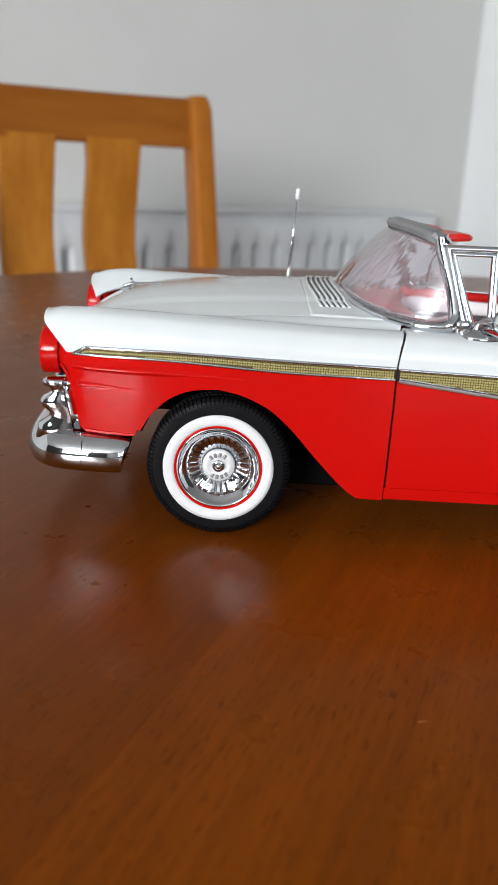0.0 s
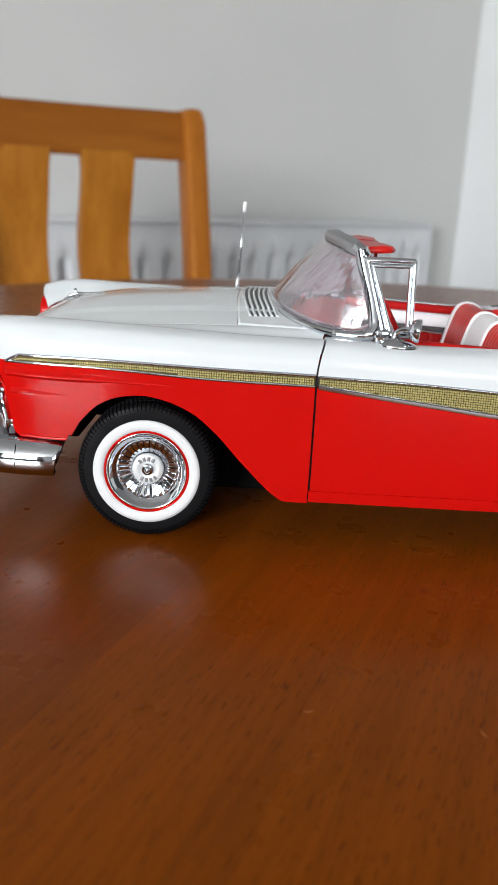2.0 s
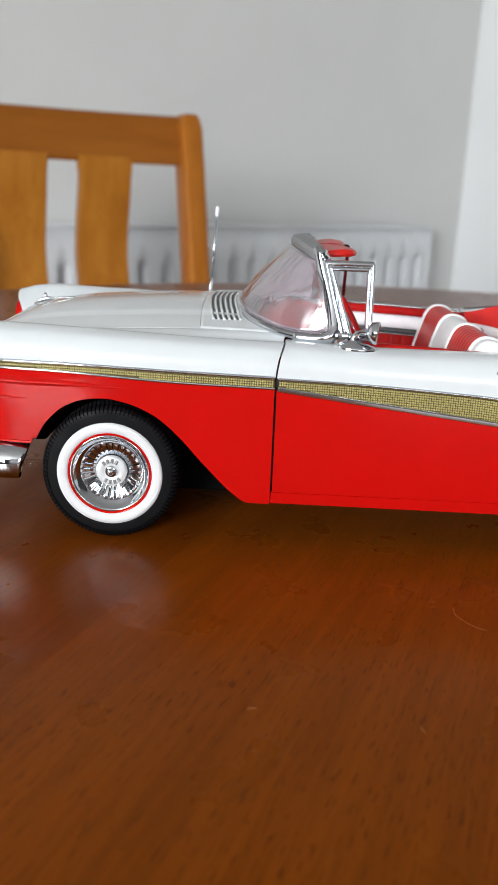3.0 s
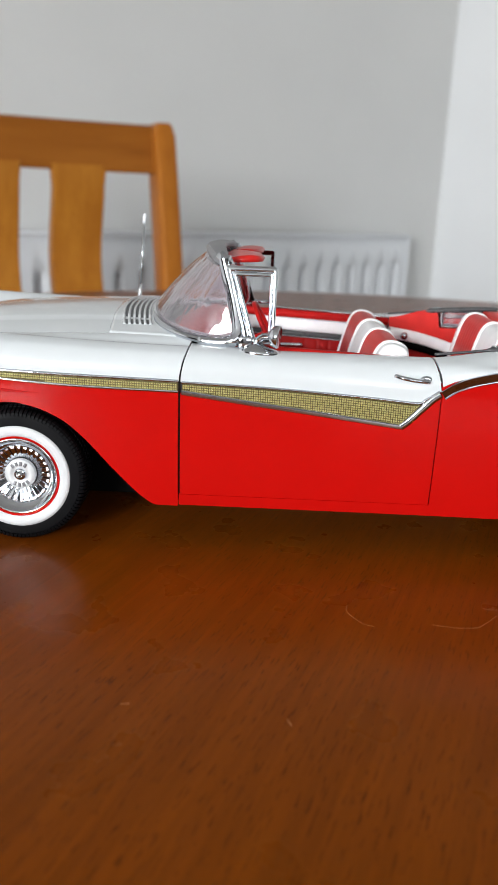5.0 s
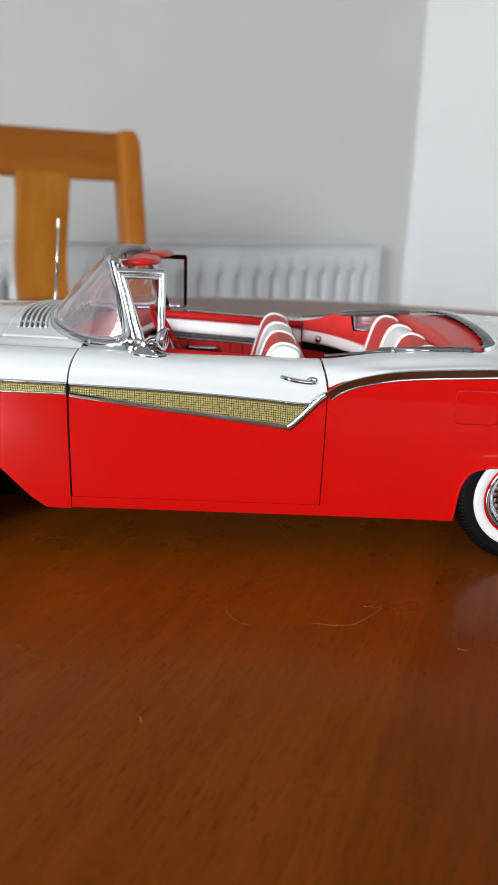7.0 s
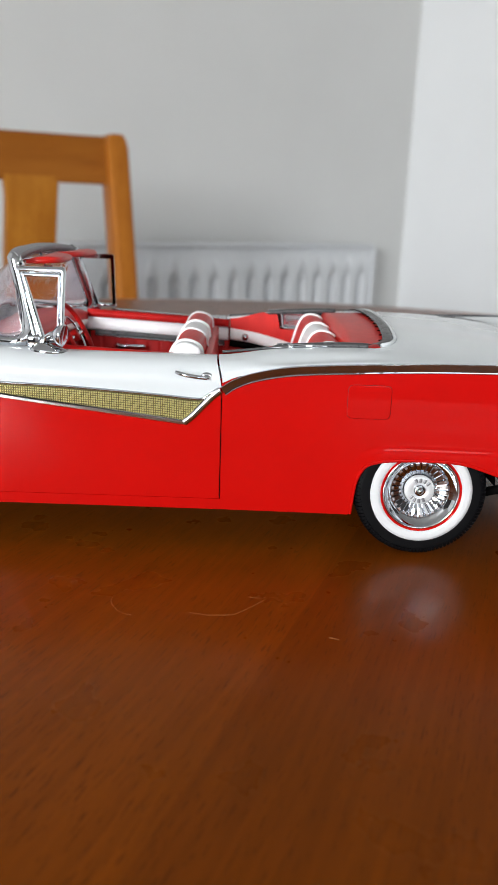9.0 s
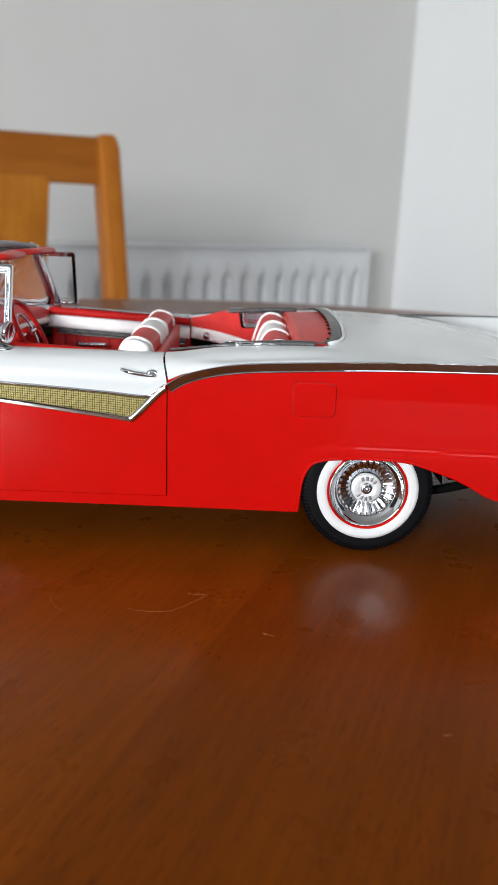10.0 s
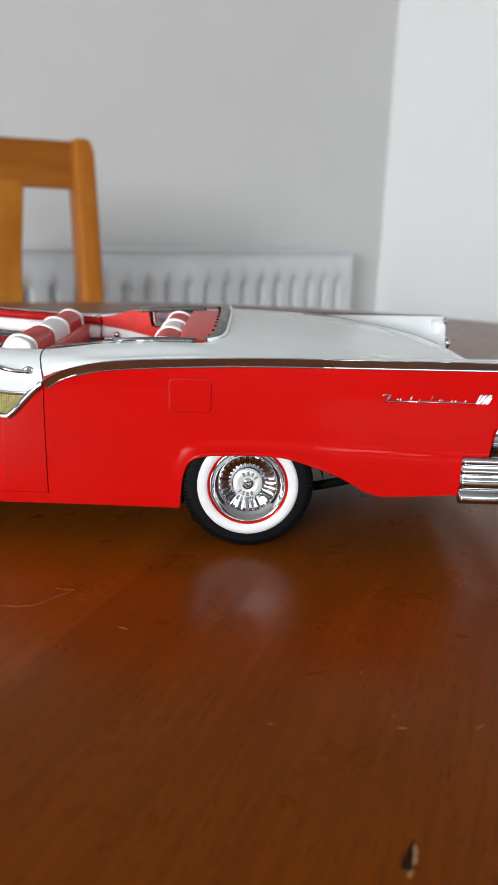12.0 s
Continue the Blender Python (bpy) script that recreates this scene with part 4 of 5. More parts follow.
# ---- windshield, visors, vent windows ----
BASE = bend([(29.6, 0, 59.2), (30.8, -14, 58.8), (34.2, -28, 57.6), (39.5, -37, 56.4), (46.5, -42.3, 55.4), (53.0, -44.2, 55.3), (57.2, -44.6, 56.6)], 6)
HEAD = bend([(47.2, 0, 77.8), (47.6, -10, 77.8), (48.7, -20, 77.6), (50.0, -28, 77.2), (51.1, -33.5, 76.7), (52.2, -36.4, 76.2), (53.6, -38.2, 75.4)], 6)
rows = []
for b, h in zip(BASE, HEAD):
    row = []
    for t in span(0, 0.985, 10):
        p = b.lerp(h, t)
        out = 1.6 * math.sin(math.pi * t)
        d = Vector((-0.6, -0.5 * min(1, abs(p.y) / 30), 0.25))
        row.append(p + d * out)
    rows.append(row)
whole = [[(p[0], -p[1], p[2]) for p in r] for r in rows[:0:-1]] + rows
glass = part("windshield", grid(whole), GLASS, car, "clear wraparound plastic windshield", thick=0.35 * MM)
glass.visible_shadow = False
mirror = lambda pts: [Vector((p[0], -p[1], p[2])) for p in pts]
base_line = mirror(BASE[:0:-1]) + list(BASE)
part("base_moulding", tube(base_line, 1.0, 8), CHROME, glass, "chrome windshield moulding")
rows = []
for p in mirror(HEAD[:0:-1]) + list(HEAD):
    e = min(1.0, abs(p.y) / 38)
    w = lerp(4.2, 1.6, e ** 3)
    rows.append([p + Vector(v) for v in ((-1.3, 0, -0.9), (-1.5, 0, 0.2), (-0.9, 0, 1.2), (w * 0.4, 0, 1.9 - e * 0.6), (w, 0, 1.2), (w + 0.3, 0, 0.2), (w, 0, -0.5), (w * 0.4, 0, -0.4))])
creased(part("header", capped(rows), HEADER, glass, "satin grey windshield header"), 40)
for s in (-1, 1):
    pillar = bend([(53.0, s * 37.6, 77.0), (54.0, s * 38.4, 73.0), (56.0, s * 40.6, 66.0), (57.4, s * 43.0, 59.6), (57.0, s * 44.4, 56.4), (54.0, s * 44.8, 55.2), (47.0, s * 43.0, 55.2)], 6)
    part("pillar", tube(pillar, [1.8] * 20 + [1.7] * 8 + [1.25] * 9, 12), CHROME, glass, "chrome windshield pillar")
    part("header_bracket", tube([(51.8, s * 36.5, 77.4), (54.8, s * 38.6, 74.6)], 1.5, 8), CHROME, glass)
    rows = []
    for y in span(1.5, 31, 8):
        e = 1 - 0.25 * (abs(y - 17.5) / 13.5) ** 4
        rows.append([(52.4 + abs(y) * 0.06 + a * e, s * y, 75.9 + b + 0.03 * a) for a, b in ((0, -0.7), (0, 0.3), (3, 0.9), (7, 1.1), (9.4, 0.8), (10.2, 0.1), (9.8, -0.7), (5, -0.8))])
    v = part("sun_visor", capped(rows), VINYL_RED, car, "red padded sun visor")
    part("visor_rod", tube([(52, s * 33, 76.2), (54.5, s * 18, 76.0)], 0.45, 6), CHROME, v)
    # vent window frame
    lean = lambda z: s * lerp(45.2, 40.6, (z - 55) / 20)
    outer = [(58.8, 56.2), (53.9, 74.4), (54.3, 75.0), (66.7, 75.1), (67.4, 74.5), (67.2, 55.4)]
    w = 1.0 if s < 0 else 0.6
    inner = [(58.8 + 3.5 * w, 56.2), (53.9 + 2.7 * w, 75.0 - 2.6 * w), (53.9 + 2.7 * w, 75.0 - 2.6 * w), (67.4 - 2.0 * w, 75.0 - 2.6 * w), (67.4 - 2.0 * w, 75.0 - 2.6 * w), (67.2 - 1.9 * w, 55.4)]
    half_round = [(0.5 - 0.5 * math.cos(a), math.sin(a)) for a in span(0, math.pi, 8)]
    section = [(0.0, -0.7)] + [(0.54 * q, 0.75 * o) for q, o in half_round] + [(0.58 + 0.42 * q, 0.6 * o) for q, o in half_round] + [(1.0, -0.7)]
    rows = []
    for q, out in section + section[:1]:
        line = [tuple(lerp(a, b, q) for a, b in zip(p, r)) for p, r in zip(outer, inner)]
        rows.append([(x, lean(z) + s * out, z) for x, z in line])
    bm = grid(rows)
    bmesh.ops.remove_doubles(bm, verts=bm.verts[:], dist=1e-7)
    bmesh.ops.recalc_face_normals(bm, faces=bm.faces[:])
    vent = creased(part("vent_window", bm, CHROME, car, "open chrome vent window frame"), 50)
    part("vent_foot", tube([(x, lean(56.0), 56.0) for x in (58.6, 62.8, 67.3)], 0.9, 10), CHROME, vent)
    part("vent_hinge", box(57.5, 61.5, min(s * 44.2, s * 46.2), max(s * 44.2, s * 46.2), 53.6, 57.2, 0.6, unit=MM), CHROME, vent)

part("rear_view_mirror", capped([[(52.5 + t, y, 71.5 + h) for t, h in ((-0.5, -1.4), (0.5, -1.2), (0.6, 1.2), (-0.4, 1.4))] for y in (-5, -4.6, 4.6, 5)]), CHROME, car)
part("mirror_stalk", tube([(50.5, 0, 77), (52, 0, 72.5)], 0.4, 6), CHROME, bpy.data.objects["rear_view_mirror"])

# door mirror
foot = part("door_mirror", capped([[(63.6 + r * 5.2 * math.cos(a) - 0.5 * t, -47.0 + r * 2.6 * math.sin(a), 53.3 + t) for a in span(0, 2 * math.pi * 19 / 20, 19)] for r, t in ((1.0, -0.7), (1.02, 0.1), (0.85, 0.8), (0.5, 1.5), (0.3, 2.2))]), CHROME, car, "round chrome door mirror on a teardrop foot")
part("mirror_arm", tube(bend([(62.0, -46.8, 54.8), (62.8, -46.6, 56.6), (64.4, -47.4, 57.8), (66.6, -48.6, 57.9)], 4), 0.8, 8), CHROME, foot)
head = part("mirror_head", lathe([(0.0, -2.0), (1.4, -1.7), (2.5, -0.9), (3.0, 0.2), (3.05, 0.9), (2.8, 1.2), (2.6, 1.0), (0.0, 0.9)], 32, "x"), CHROME, foot)
head.location = Vector((67.3, -48.8, 57.9)) * MM
head.rotation_euler = (0, radians(6), radians(-12))

# antenna on the far fender
ant = part("antenna", tube([(17.4, 46.2, 55.0), (18.4, 46.6, 70.0), (19.2, 47.0, 83.0)], [0.62, 0.52, 0.44], 8), CHROME, car, "thin metal radio antenna")
part("antenna_base", tube([(17.3, 46.2, 54.0), (17.6, 46.3, 57.5), (17.9, 46.3, 61.0)], [1.0, 0.75, 0.5], 10), SILVER, ant)
part("antenna_tip", tube([(19.2, 47.0, 82.7), (19.3, 47.0, 84.6), (19.35, 47.0, 86.2)], [0.72, 0.75, 0.6], 10), LENS, ant)

# ---- nose: headlights, grille, bumpers ----
for s in (-1, 1):
    hl = part("headlight", lathe([(6.1, 3.6), (6.15, -0.5), (6.0, -1.0), (5.6, -1.1), (5.2, -0.6), (5.0, 0.2)], 40, "x"), RED, car, "round headlight in a red bezel")
    hl.location = Vector((-45.3 if s < 0 else -52.0, s * 42.0, 44.6)) * MM
    part("headlight_lens", lathe([(4.9, 0.3), (3.9, -0.5), (2.0, -1.0), (0.0, -1.2)], 32, "x"), LENS, hl)
    # red collar behind the bezel
    rows = []
    for x, r in ((-42.6, 5.0), (-40.5, 6.0), (-37.5, 7.2)):
        x -= 5.0 if s > 0 else 0.0
        rows.append([(x, s * (42.0 + r * math.cos(a)), 44.4 + r * 0.9 * math.sin(a)) for a in span(0, 2 * math.pi * 23 / 24, 23)])
    part("headlight_collar", capped(rows), RED, car)
    rows = [[(x, s * y, z) for x, y in ((NOSE(z) + 0.1, side(-36, z) - 0.4), (NOSE(z) - 1.2, 47.2), (NOSE(z) - 1.6, 44), (NOSE(z) - 1.8, 36))] for z in span(26, 42, 8)]
    part("nose_corner", grid(rows, s > 0 and False), RED, car, thick=0.5 * MM)
bm = bmesh.new()
for z in (27.5, 30.5, 33.5, 36.5):
    tube([(-40.6, -38, z), (-41.6, 0, z), (-40.6, 38, z)], 0.7, 8, bm=bm)
grille = part("grille", bm, CHROME, car, "wide chrome bar grille")
part("grille_backing", box(-39.4, -38.4, -40, 40, 25.5, 40, unit=MM), BLACK, grille)
part("grille_top", tube(bend([(-38.4, -47.4, 36.9), (-42.6, -45.0, 36.7), (-44.2, -36, 36.7), (-44.6, 0, 36.9), (-44.2, 36, 36.7), (-42.6, 45.0, 36.7), (-38.4, 47.4, 36.9)], 5), 1.15, 10), CHROME, grille)
for s in (-1, 1):
    rows = []
    for x0, x1, y, w, z in ((-49.0, -36.5, 44.0, 4.6, 22.0), (-48.2, -36.4, 44.2, 4.4, 24.4), (-46.4, -36.4, 44.6, 3.8, 25.8), (-43.6, -36.6, 45.2, 3.0, 27.6), (-43.2, -37.0, 45.4, 2.7, 29.0),
                            (-45.0, -37.4, 45.4, 2.9, 30.4), (-45.9, -37.8, 45.4, 3.0, 31.8), (-44.8, -38.2, 45.4, 2.7, 33.2), (-42.8, -38.6, 45.5, 2.3, 34.4), (-42.8, -38.8, 45.5, 2.3, 35.6), (-44.6, -38.8, 45.4, 2.8, 36.2), (-44.6, -38.6, 45.4, 2.8, 37.6), (-43.6, -39.0, 45.4, 2.2, 38.0)):
        x0, x1 = (x0 - 1.5, x1 - 0.8) if z > 25 else (x0, x1)
        c = (x0 + x1) / 2
        rows.append([(c + (x1 - x0) / 2 * math.copysign(abs(math.cos(a)) ** 0.7, math.cos(a)), s * (y + w * math.copysign(abs(math.sin(a)) ** 0.7, math.sin(a))), z) for a in span(0, 2 * math.pi * 19 / 20, 19)])
    part("grille_end", capped(rows), CHROME, grille, "moulded chrome grille end with a bullet lamp")
    part("end_plate", capped([[(x + dx, s * y, z + dz) for dx, dz in ((-0.9, 0), (0.9, 0), (0.9, 0.1), (-0.9, 0.1))] for x, y, z in ((-36.9, 48.3, 25.2), (-37.8, 48.4, 29.0), (-38.8, 48.2, 33.0), (-40.0, 47.6, 38.2))]), CHROME, grille)


def bumper(name, plan, prof, label, taper, cut=0.0, facing=1):
    """A wrapped bar: plan is half its line seen from above, mirrored; prof gives (out, z)."""
    half = bend(plan, 6)
    line = half + [Vector((p.x, -p.y)) for p in half[-2::-1]]
    mid = len(half) - 1
    rows = []
    for i, p in enumerate(line):
        d = (line[min(i + 1, len(line) - 1)] - line[max(i - 1, 0)]).normalized()
        n = Vector((-d.y, d.x)) * facing
        f = taper(min(i, 2 * mid - i) / mid)
        zc = sum(z for _, z in prof) / len(prof)
        k = cut * (1 - smooth01(min(i, 2 * mid - i) / mid / 0.16))
        rows.append([(p.x + n.x * o * f - k * (25.3 - z) / 10.0, p.y + n.y * o * f, lerp(zc + 2.0, z, f)) for o, z in prof])
    return part(name, capped(rows), CHROME, car, label)


fb = bumper("front_bumper", [(-22.2, -50.2), (-25, -50.6), (-29, -51.0), (-37, -50.6), (-43.8, -48.8), (-48.4, -44.0), (-51.0, -35), (-52.8, -16), (-53.4, 0)],
            [(-3.0, 15.6), (-1.0, 14.7), (0.6, 14.8), (1.7, 15.6), (2.3, 17.0), (2.5, 18.8), (2.3, 20.2), (1.7, 21.7), (0.7, 23.1), (-0.7, 24.2), (-2.4, 24.9), (-3.4, 25.0)],
            "chrome wraparound front bumper", lambda t: 0.82 + 0.18 * smooth01(t / 0.06), 3.2)
for s in (-1, 1):
    part("bumper_joint", tube([(-35.2, s * (50.75 + o), z) for o, z in ((0.6, 15.5), (1.7, 16.2), (2.3, 17.3), (2.5, 18.8), (2.3, 20.2), (1.7, 21.7), (0.7, 23.1))], 0.14, 6), BLACK, fb)
rear_prof = [(-2.5, 16.4), (-0.6, 16.2), (0.7, 16.6), (1.3, 17.6), (1.2, 18.8), (0.4, 19.7), (-0.5, 20.1), (-0.5, 20.4), (0.3, 20.9), (0.5, 22.0), (0.6, 23.0), (0.2, 23.9), (-0.7, 24.2),
             (-0.6, 24.5), (0.5, 24.9), (1.0, 25.6), (0.7, 26.4), (-0.4, 26.9), (-0.5, 27.2), (0.6, 27.6), (1.1, 28.4), (0.8, 29.3), (-0.3, 29.8), (-2.5, 29.8)]
bumper("rear_bumper", [(224.6, -57.3), (231, -57.5), (240, -56.8), (246.5, -53.2), (249.2, -45), (250.4, -30), (251, 0)],
            rear_prof, "ridged chrome rear bumper", lambda t: 1.0, 0.0, -1)

# ---- tail ----
rows = [[(x + 3.4 * (1 - (y / 52) ** 2), y, z) for y in span(-53.5, 53.5, 20)] for x, z in ((232.5, 16.5), (233.0, 29), (234.5, 36), (237.0, 40.5))]
part("tail_panel", grid([r[::-1] for r in rows]), RED, car, "red tail panel", thick=0.8 * MM)
for s in (-1, 1):
    tl = part("tail_light", lathe([(8.4, 2.5), (8.6, -4), (8.0, -7.0), (6.6, -8.0), (6.2, -7.4)], 40, "x"), CHROME, car, "round tail light in a chrome ring")
    tl.location, tl.rotation_euler = Vector((236.5, s * 44.6, 34.0)) * MM, (0, 0, math.pi)
    part("tail_lens", lathe([(6.3, -7.3), (5.0, -8.6), (2.5, -9.4), (0, -9.6)], 32, "x"), LENS_RED, tl)

# ---- underside ----
chassis = part("chassis", box(-14, 13, -31, 31, 9.5, 44, 1.0, unit=MM), BLACK, car, "black chassis and wheel housings", smooth=False)
part("middle_frame", box(13, 40, -36, 36, 8.0, 44, 1.0, unit=MM), BLACK, chassis)
part("cross_member", box(-23, -13, -31, 31, 26.5, 44, 0.5, unit=MM), BLACK, chassis)
part("front_frame", box(-36, -22, -36, 36, 21, 42, 1.0, unit=MM), BLACK, chassis)
part("floor_pan", box(36, 148, -40, 40, 7.5, 15.5, 0.6, unit=MM), BLACK, chassis)
part("rear_frame", box(146, 184, -31, 31, 10.5, 46, 1.0, unit=MM), BLACK, chassis)
part("tail_frame", box(184, 232, -31, 31, 21.5, 46, 1.0, unit=MM), BLACK, chassis)
part("sill_core", box(38, 147, -49.5, 49.5, 12.2, 15.0, unit=MM), BLACK, chassis)
part("fire_wall", box(36.5, 39.5, -50.5, 50.5, 12, 50, unit=MM), BLACK, chassis)
for x in (0.0, 166.5):
    part("axle", tube([(x, -42, 18.3), (x, 42, 18.3)], 2.2, 12), BLACK, chassis)
    for s in (-1, 1):
        rows = [[(x + 21.5 * math.cos(a), s * y, 18.4 + 21.5 * math.sin(a)) for a in span(0.05, math.pi - 0.5, 24)] for y in (31, 40, 50.0)]
        part("wheel_housing", grid(rows), BLACK, chassis)
for s in (-1, 1):
    part("leaf_spring", tube(bend([(170, s * 42, 14.6), (184, s * 43.5, 15.5), (190, s * 44, 16.6), (198, s * 44, 18.6), (210, s * 43, 22.0)], 4), 1.4, 8), BLACK, chassis)
    part("quarter_core", box(190, 231, min(s * 31, s * 48), max(s * 31, s * 48), 20.5, 44, unit=MM), BLACK, chassis)

# ---- cabin ----
part("cabin_floor", box(40, 148, -44, 44, 15.6, 18.0, unit=MM), CARPET, car, "dark red carpeted cabin floor", smooth=False)
for s in (-1, 1):
    f = part("door_panel", grid([[(x, -41.6 + 0.25 * (k % 2) - (0.45 if i % 8 == 0 else 0.0), z) for k, z in enumerate((18, 26, 34, 38, 38.4, 40.8, 41.2, 43.6, 44.0, 46.6))] for i, x in enumerate(span(58, 111.2, 96))], s > 0), VINYL_SHADED, car, "red pleated inner door panel, darkened for cabin shade")
    f.data.flip_normals()
    band = lambda x: lerp(51.4, 48.6, (x - 56) / 54)
    part("door_band", capped([[(x, s * y, band(x) + z) for y, z in ((42.2, -4.0), (40.7, -3.9), (40.2, -3.4), (40.5, -1.5), (41.0, -0.1), (41.6, 0.3), (42.4, 0.3))] for x in span(57, 110.4, 20)]), VINYL_WHITE, f, "white padded band")
    part("door_cap", tube([(x, s * 42.0, lerp(53.4, 51.0, (x - 56) / 54)) for x in span(57, 110.6, 20)], 1.5, 10), VINYL_SHADED, f)
    part("door_strip", capped([[(x, s * y, band(x) + z) for y, z in ((41.6, -6.0), (40.6, -5.9), (40.3, -5.0), (40.5, -4.1), (41.6, -4.0))] for x in span(60, 109.0, 20)]), SATIN, f, "dark bright-edged strip")
    part("strip_bead", tube([(x, s * 40.4, band(x) - 6.0) for x in span(60, 109.0, 20)], 0.3, 8), CHROME, f)
    if s > 0:
        part("cap_strip", tube([(x, s * 43.2, lerp(55.1, 52.6, (x - 56) / 54)) for x in span(66, 109.0, 20)], 0.5, 8), CHROME, f)
    part("inner_handle", tube(bend([(68.0, s * 40.6, 41.2), (70, s * 38.6, 41.4), (75, s * 38.2, 41.5), (79.0, s * 38.8, 41.5)], 4), [1.2] * 4 + [0.85] * 9, 8), CHROME, f)
    q = part("quarter_trim", grid([[(x, -42.0 + 0.02 * (x - 111), z) for z in span(18, lerp(lerp(52.8, 55.9, smooth01((x - 111) / 15)), 49.4, smooth01((x - 128.4) / 1.6)), 8)] for x in span(111, 147, 72)], s > 0), VINYL_RED, car, "red inner rear quarter panel")
    q.data.flip_normals()
    line = bend([(111, s * 41.2, 47.2), (120, s * 41.0, 45.9), (128, s * 40.8, 44.0), (136, s * 40.5, 41.6)], 5)
    part("quarter_band", capped([[(p.x, p.y + s * y, p.z + z) for y, z in ((0.8, -2.2), (-0.7, -2.1), (-1.1, -1.6), (-0.8, 0.2), (-0.3, 1.7), (0.2, 2.1), (1.0, 2.1))] for p in line]), VINYL_WHITE, q, "white padded band")
    part("quarter_lower", tube([Vector(p) + Vector((0, 0, -3.4)) for p in line], 1.5, 8), BLACK, q)
    part("crank_knob", lathe([(0, -1.3), (0.8, -1.2), (1.3, -0.5), (1.4, 0.3), (0.0, 0.5)], 20, "y"), CHROME, q).location = Vector((116.8, s * 39.6, 46.2)) * MM
    w = part("quarter_window", grid([[(x, -43.4, z) for z in span(49.6, 56.0, 4)] for x in span(130, 147, 6)], s > 0), GLASS, car, "clear lowered quarter window", thick=0.4 * MM)
    w.visible_shadow = False
    part("window_edge", tube(bend([(128.6, s * 43.4, 56.4), (130.0, s * 43.4, 55.0), (130.6, s * 43.4, 51.0), (131.6, s * 43.4, 49.8), (137.5, s * 43.4, 49.7)], 4), 0.7, 8), CHROME, w)
    part("window_top", tube([(128.4, s * 43.4, 56.3), (146.5, s * 43.2, 56.6)], 0.5, 8), CHROME, w)

dash_rows = []
for y in span(-39.5, 39.5, 24):
    k = (y / 42) ** 2
    dash_rows.append([(x + 5.5 * k, y, z) for x, z in ((36.5, 55.0), (44, 55.2), (50.5, 54.6), (52.6, 53.6), (52.8, 51.5), (51.0, 49.8), (49.4, 46.0), (48.6, 40.0), (47, 32))])
dash = part("dashboard", grid(dash_rows), VINYL_RED, car, "red padded dashboard", thick=0.6 * MM)
dash.data.flip_normals()
part("dash_band", tube([(52.2 + 5.5 * (y / 42) ** 2, y, 50.2) for y in span(-38, 38, 20)], 1.3, 8), VINYL_WHITE, dash, "white dash band")
part("dash_strip", tube([(50.6 + 5.5 * (y / 42) ** 2, y, 47.6) for y in span(-38, 38, 20)], 0.7, 8), CHROME, dash)

# steering wheel, tilted towards the driver
tilt = Matrix.Rotation(radians(62), 3, "Y")
centre = Vector((66.0, -20.0, 54.0))
rim = [centre + tilt @ Vector((10.0 * math.cos(a), 10.0 * math.sin(a), 0)) for a in span(0, 2 * math.pi, 40)]
sw = part("steering_wheel", tube(rim, 0.75, 8), VINYL_SHADED, car, "red steering wheel with a chrome horn ring")
part("horn_ring", tube([centre + tilt @ Vector((6.2 * math.cos(a), 6.2 * math.sin(a), -0.8)) for a in span(0, 2 * math.pi, 30)], 0.35, 6), CHROME, sw)
for a in (0, math.pi):
    part("spoke", tube([centre + tilt @ Vector((0, 1.2 * math.cos(a), -0.6)), centre + tilt @ Vector((0, 9.8 * math.cos(a), 0))], 0.6, 8), CHROME, sw)
part("steering_column", tube([centre, centre + tilt @ Vector((0, 0, -18))], [1.8, 1.5], 12), VINYL_SHADED, sw)


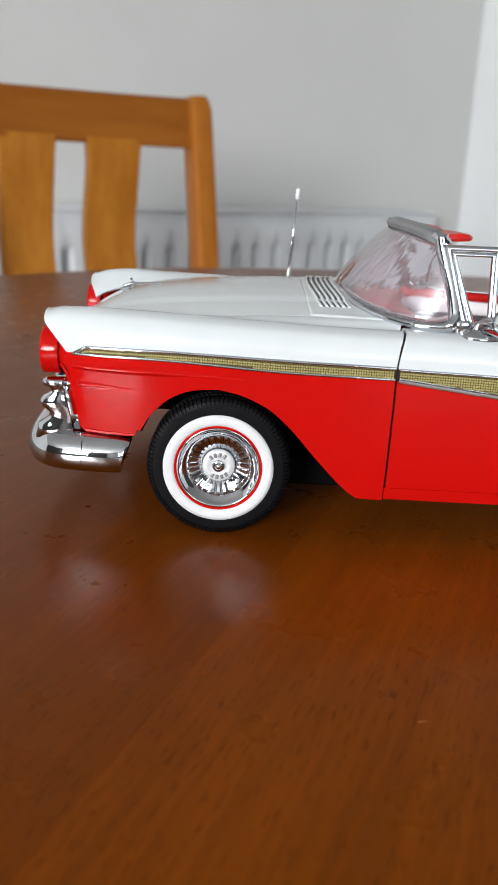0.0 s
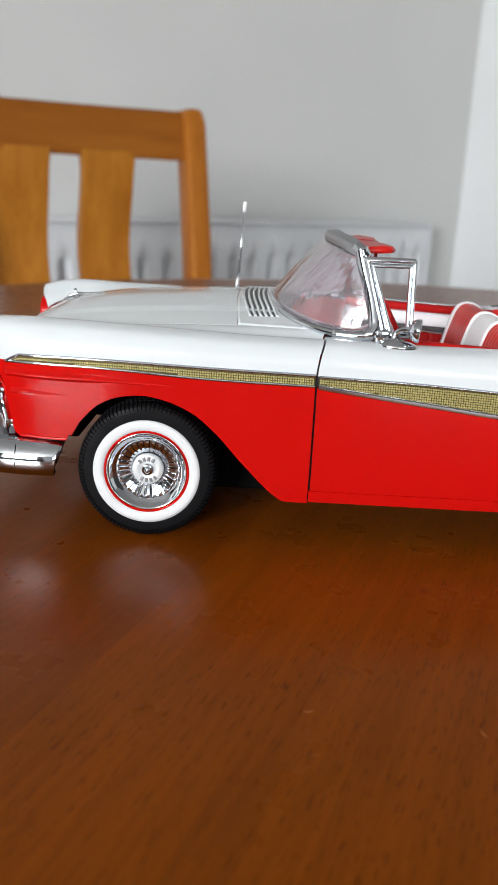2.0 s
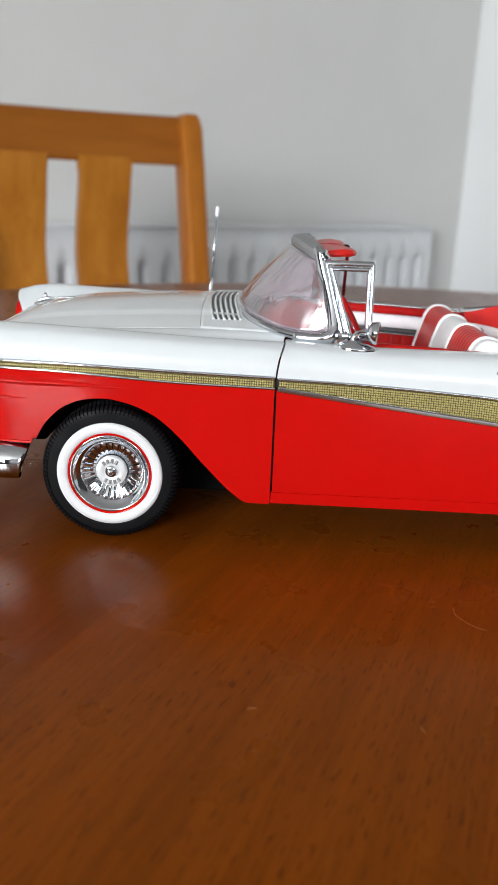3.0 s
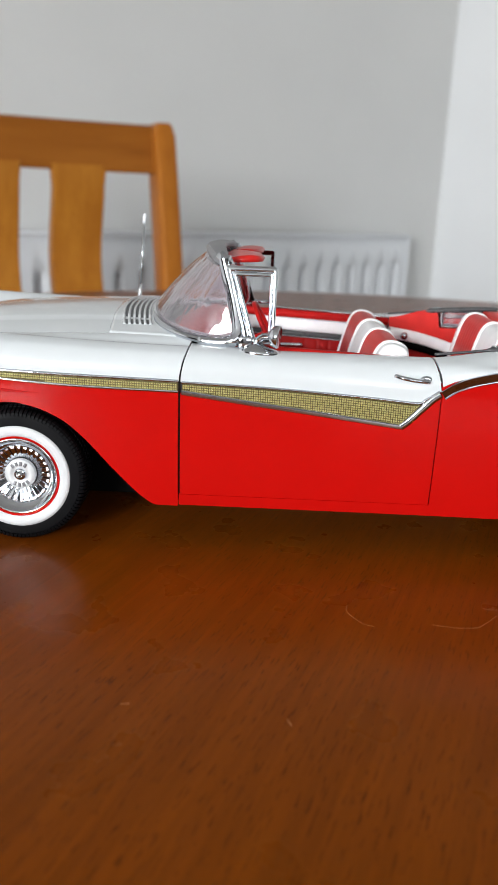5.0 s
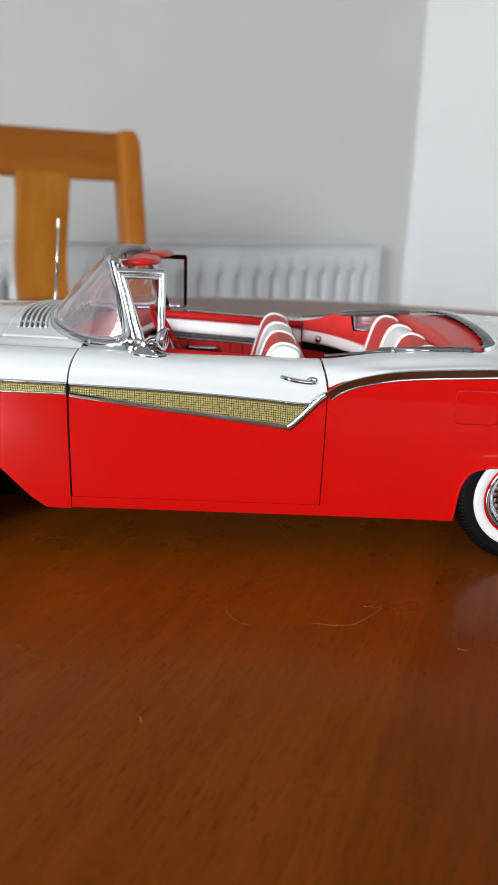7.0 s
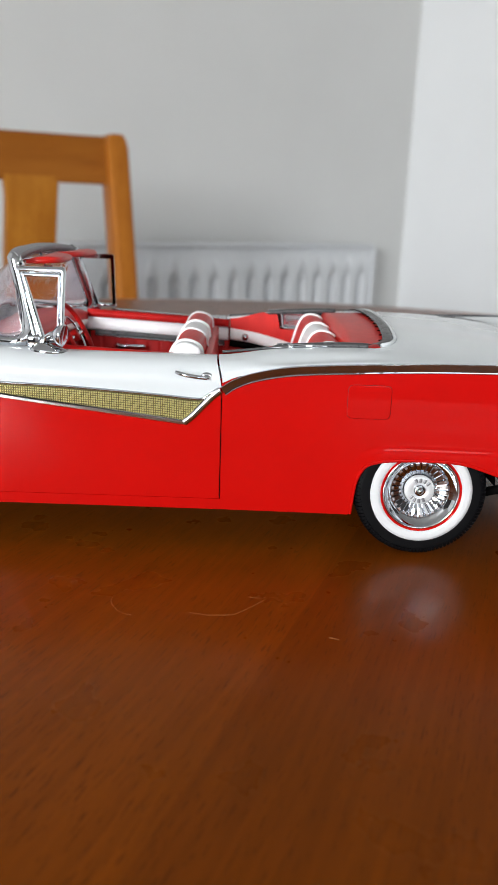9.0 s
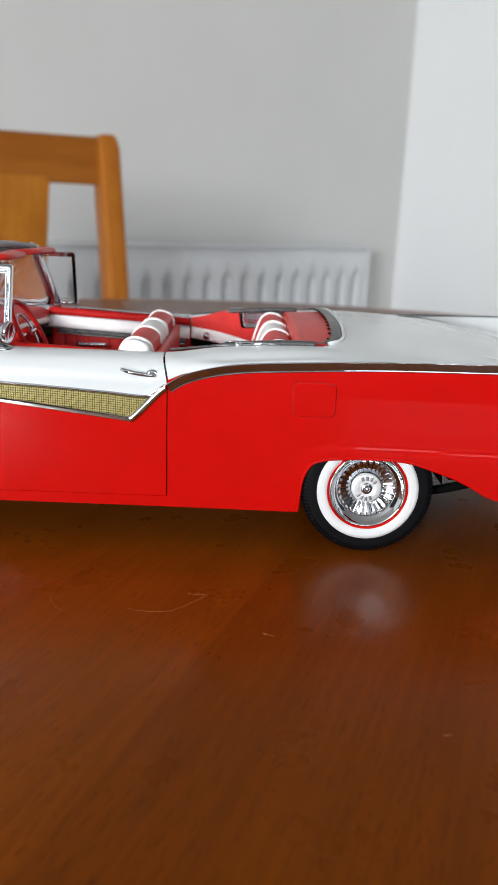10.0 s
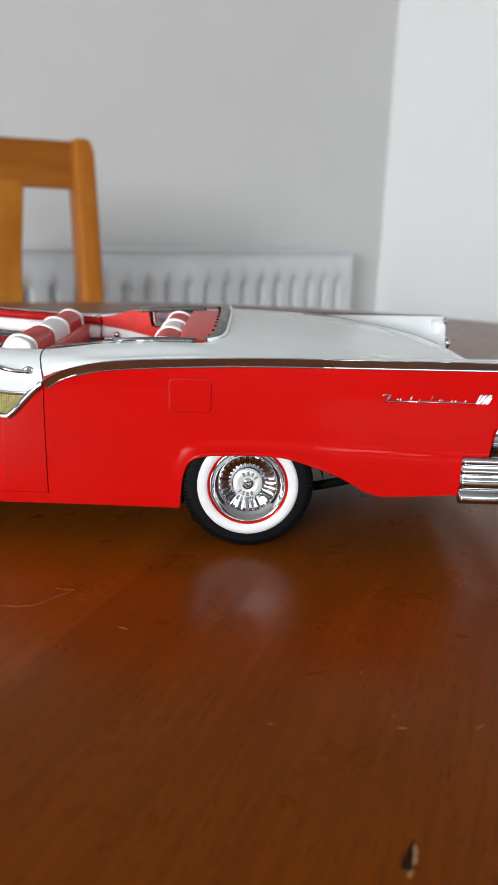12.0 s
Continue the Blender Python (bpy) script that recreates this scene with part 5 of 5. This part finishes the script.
def bench(name, label, dx, dz, seat):
    """A bench seat: a cushion and a back made of padded sections side by side."""
    back = [(89.0, 20.0), (91.0, 34.0), (93.2, 44.0), (95.0, 50.5), (96.2, 53.4), (97.6, 54.9), (99.4, 55.5), (101.6, 55.2), (103.4, 54.3), (104.3, 53.1), (104.6, 51.0), (105.4, 44.0), (106.0, 34.0), (106.4, 20.0)]
    back = [(p.x, p.y) for p in bend(back, 3)]
    cx, cz = 99.0, 40.0
    b = None
    for y0, y1, material in ((-39.5, -34.5, VINYL_WHITE), (-34.5, -10.0, VINYL_RED), (-10.0, 10.0, VINYL_WHITE), (10.0, 34.5, VINYL_RED), (34.5, 39.5, VINYL_WHITE)):
        n = 36 if material is VINYL_RED else 14
        rows = []
        for i in range(n + 1):
            y = lerp(y0 + 0.15, y1 - 0.15, i / n)
            edge = min(y - y0, y1 - y)
            k = -0.5 * (1 - smooth01(edge / 0.9))
            if abs(y) > 38:
                k -= 1.5 * (1 - math.sqrt(max(0.0, 1 - ((abs(y) - 38) / 1.5) ** 2)))
            if material is VINYL_RED:
                k -= 0.28 * (0.5 + 0.5 * math.cos(2 * math.pi * (y - y0) / ((y1 - y0) / 9))) ** 3
            ring = []
            for x, z in back:
                v = Vector((x - cx, (z - cz) * 0.6))
                v.normalize()
                ring.append((x + dx + v.x * k, y, z + dz + v.y * k))
            rows.append(ring)
        if b is None:
            b = part(name, capped(rows), material, car, label)
        else:
            part("back_section", capped(rows), material, b)
    for y in (-34.5, -10.0, 10.0, 34.5):
        part("piping", tube([(x + dx, y, z + dz) for x, z in back], 0.6, 8), VINYL_WHITE, b)
    part("cushion", capped([[(x + dx, y, z) for x, z in ((seat, 18.2), (seat - 1, 27), (seat + 2, 30.5), (89, 31.5), (92, 28), (92, 18.2))] for y in (-39, -38, 38, 39)]), VINYL_RED, b)
    return b


front = bench("front_seat", "red and white pleated front bench seat", 0.0, 0.0, 68)
part("seat_back_panel", box(104.6, 106.9, -37.5, 37.5, 19, 50.5, 0.8, unit=MM), VINYL_RED, front, "red panel behind the front seat")
bench("rear_seat", "red and white pleated rear bench seat", 41.0, 0.6, 70)
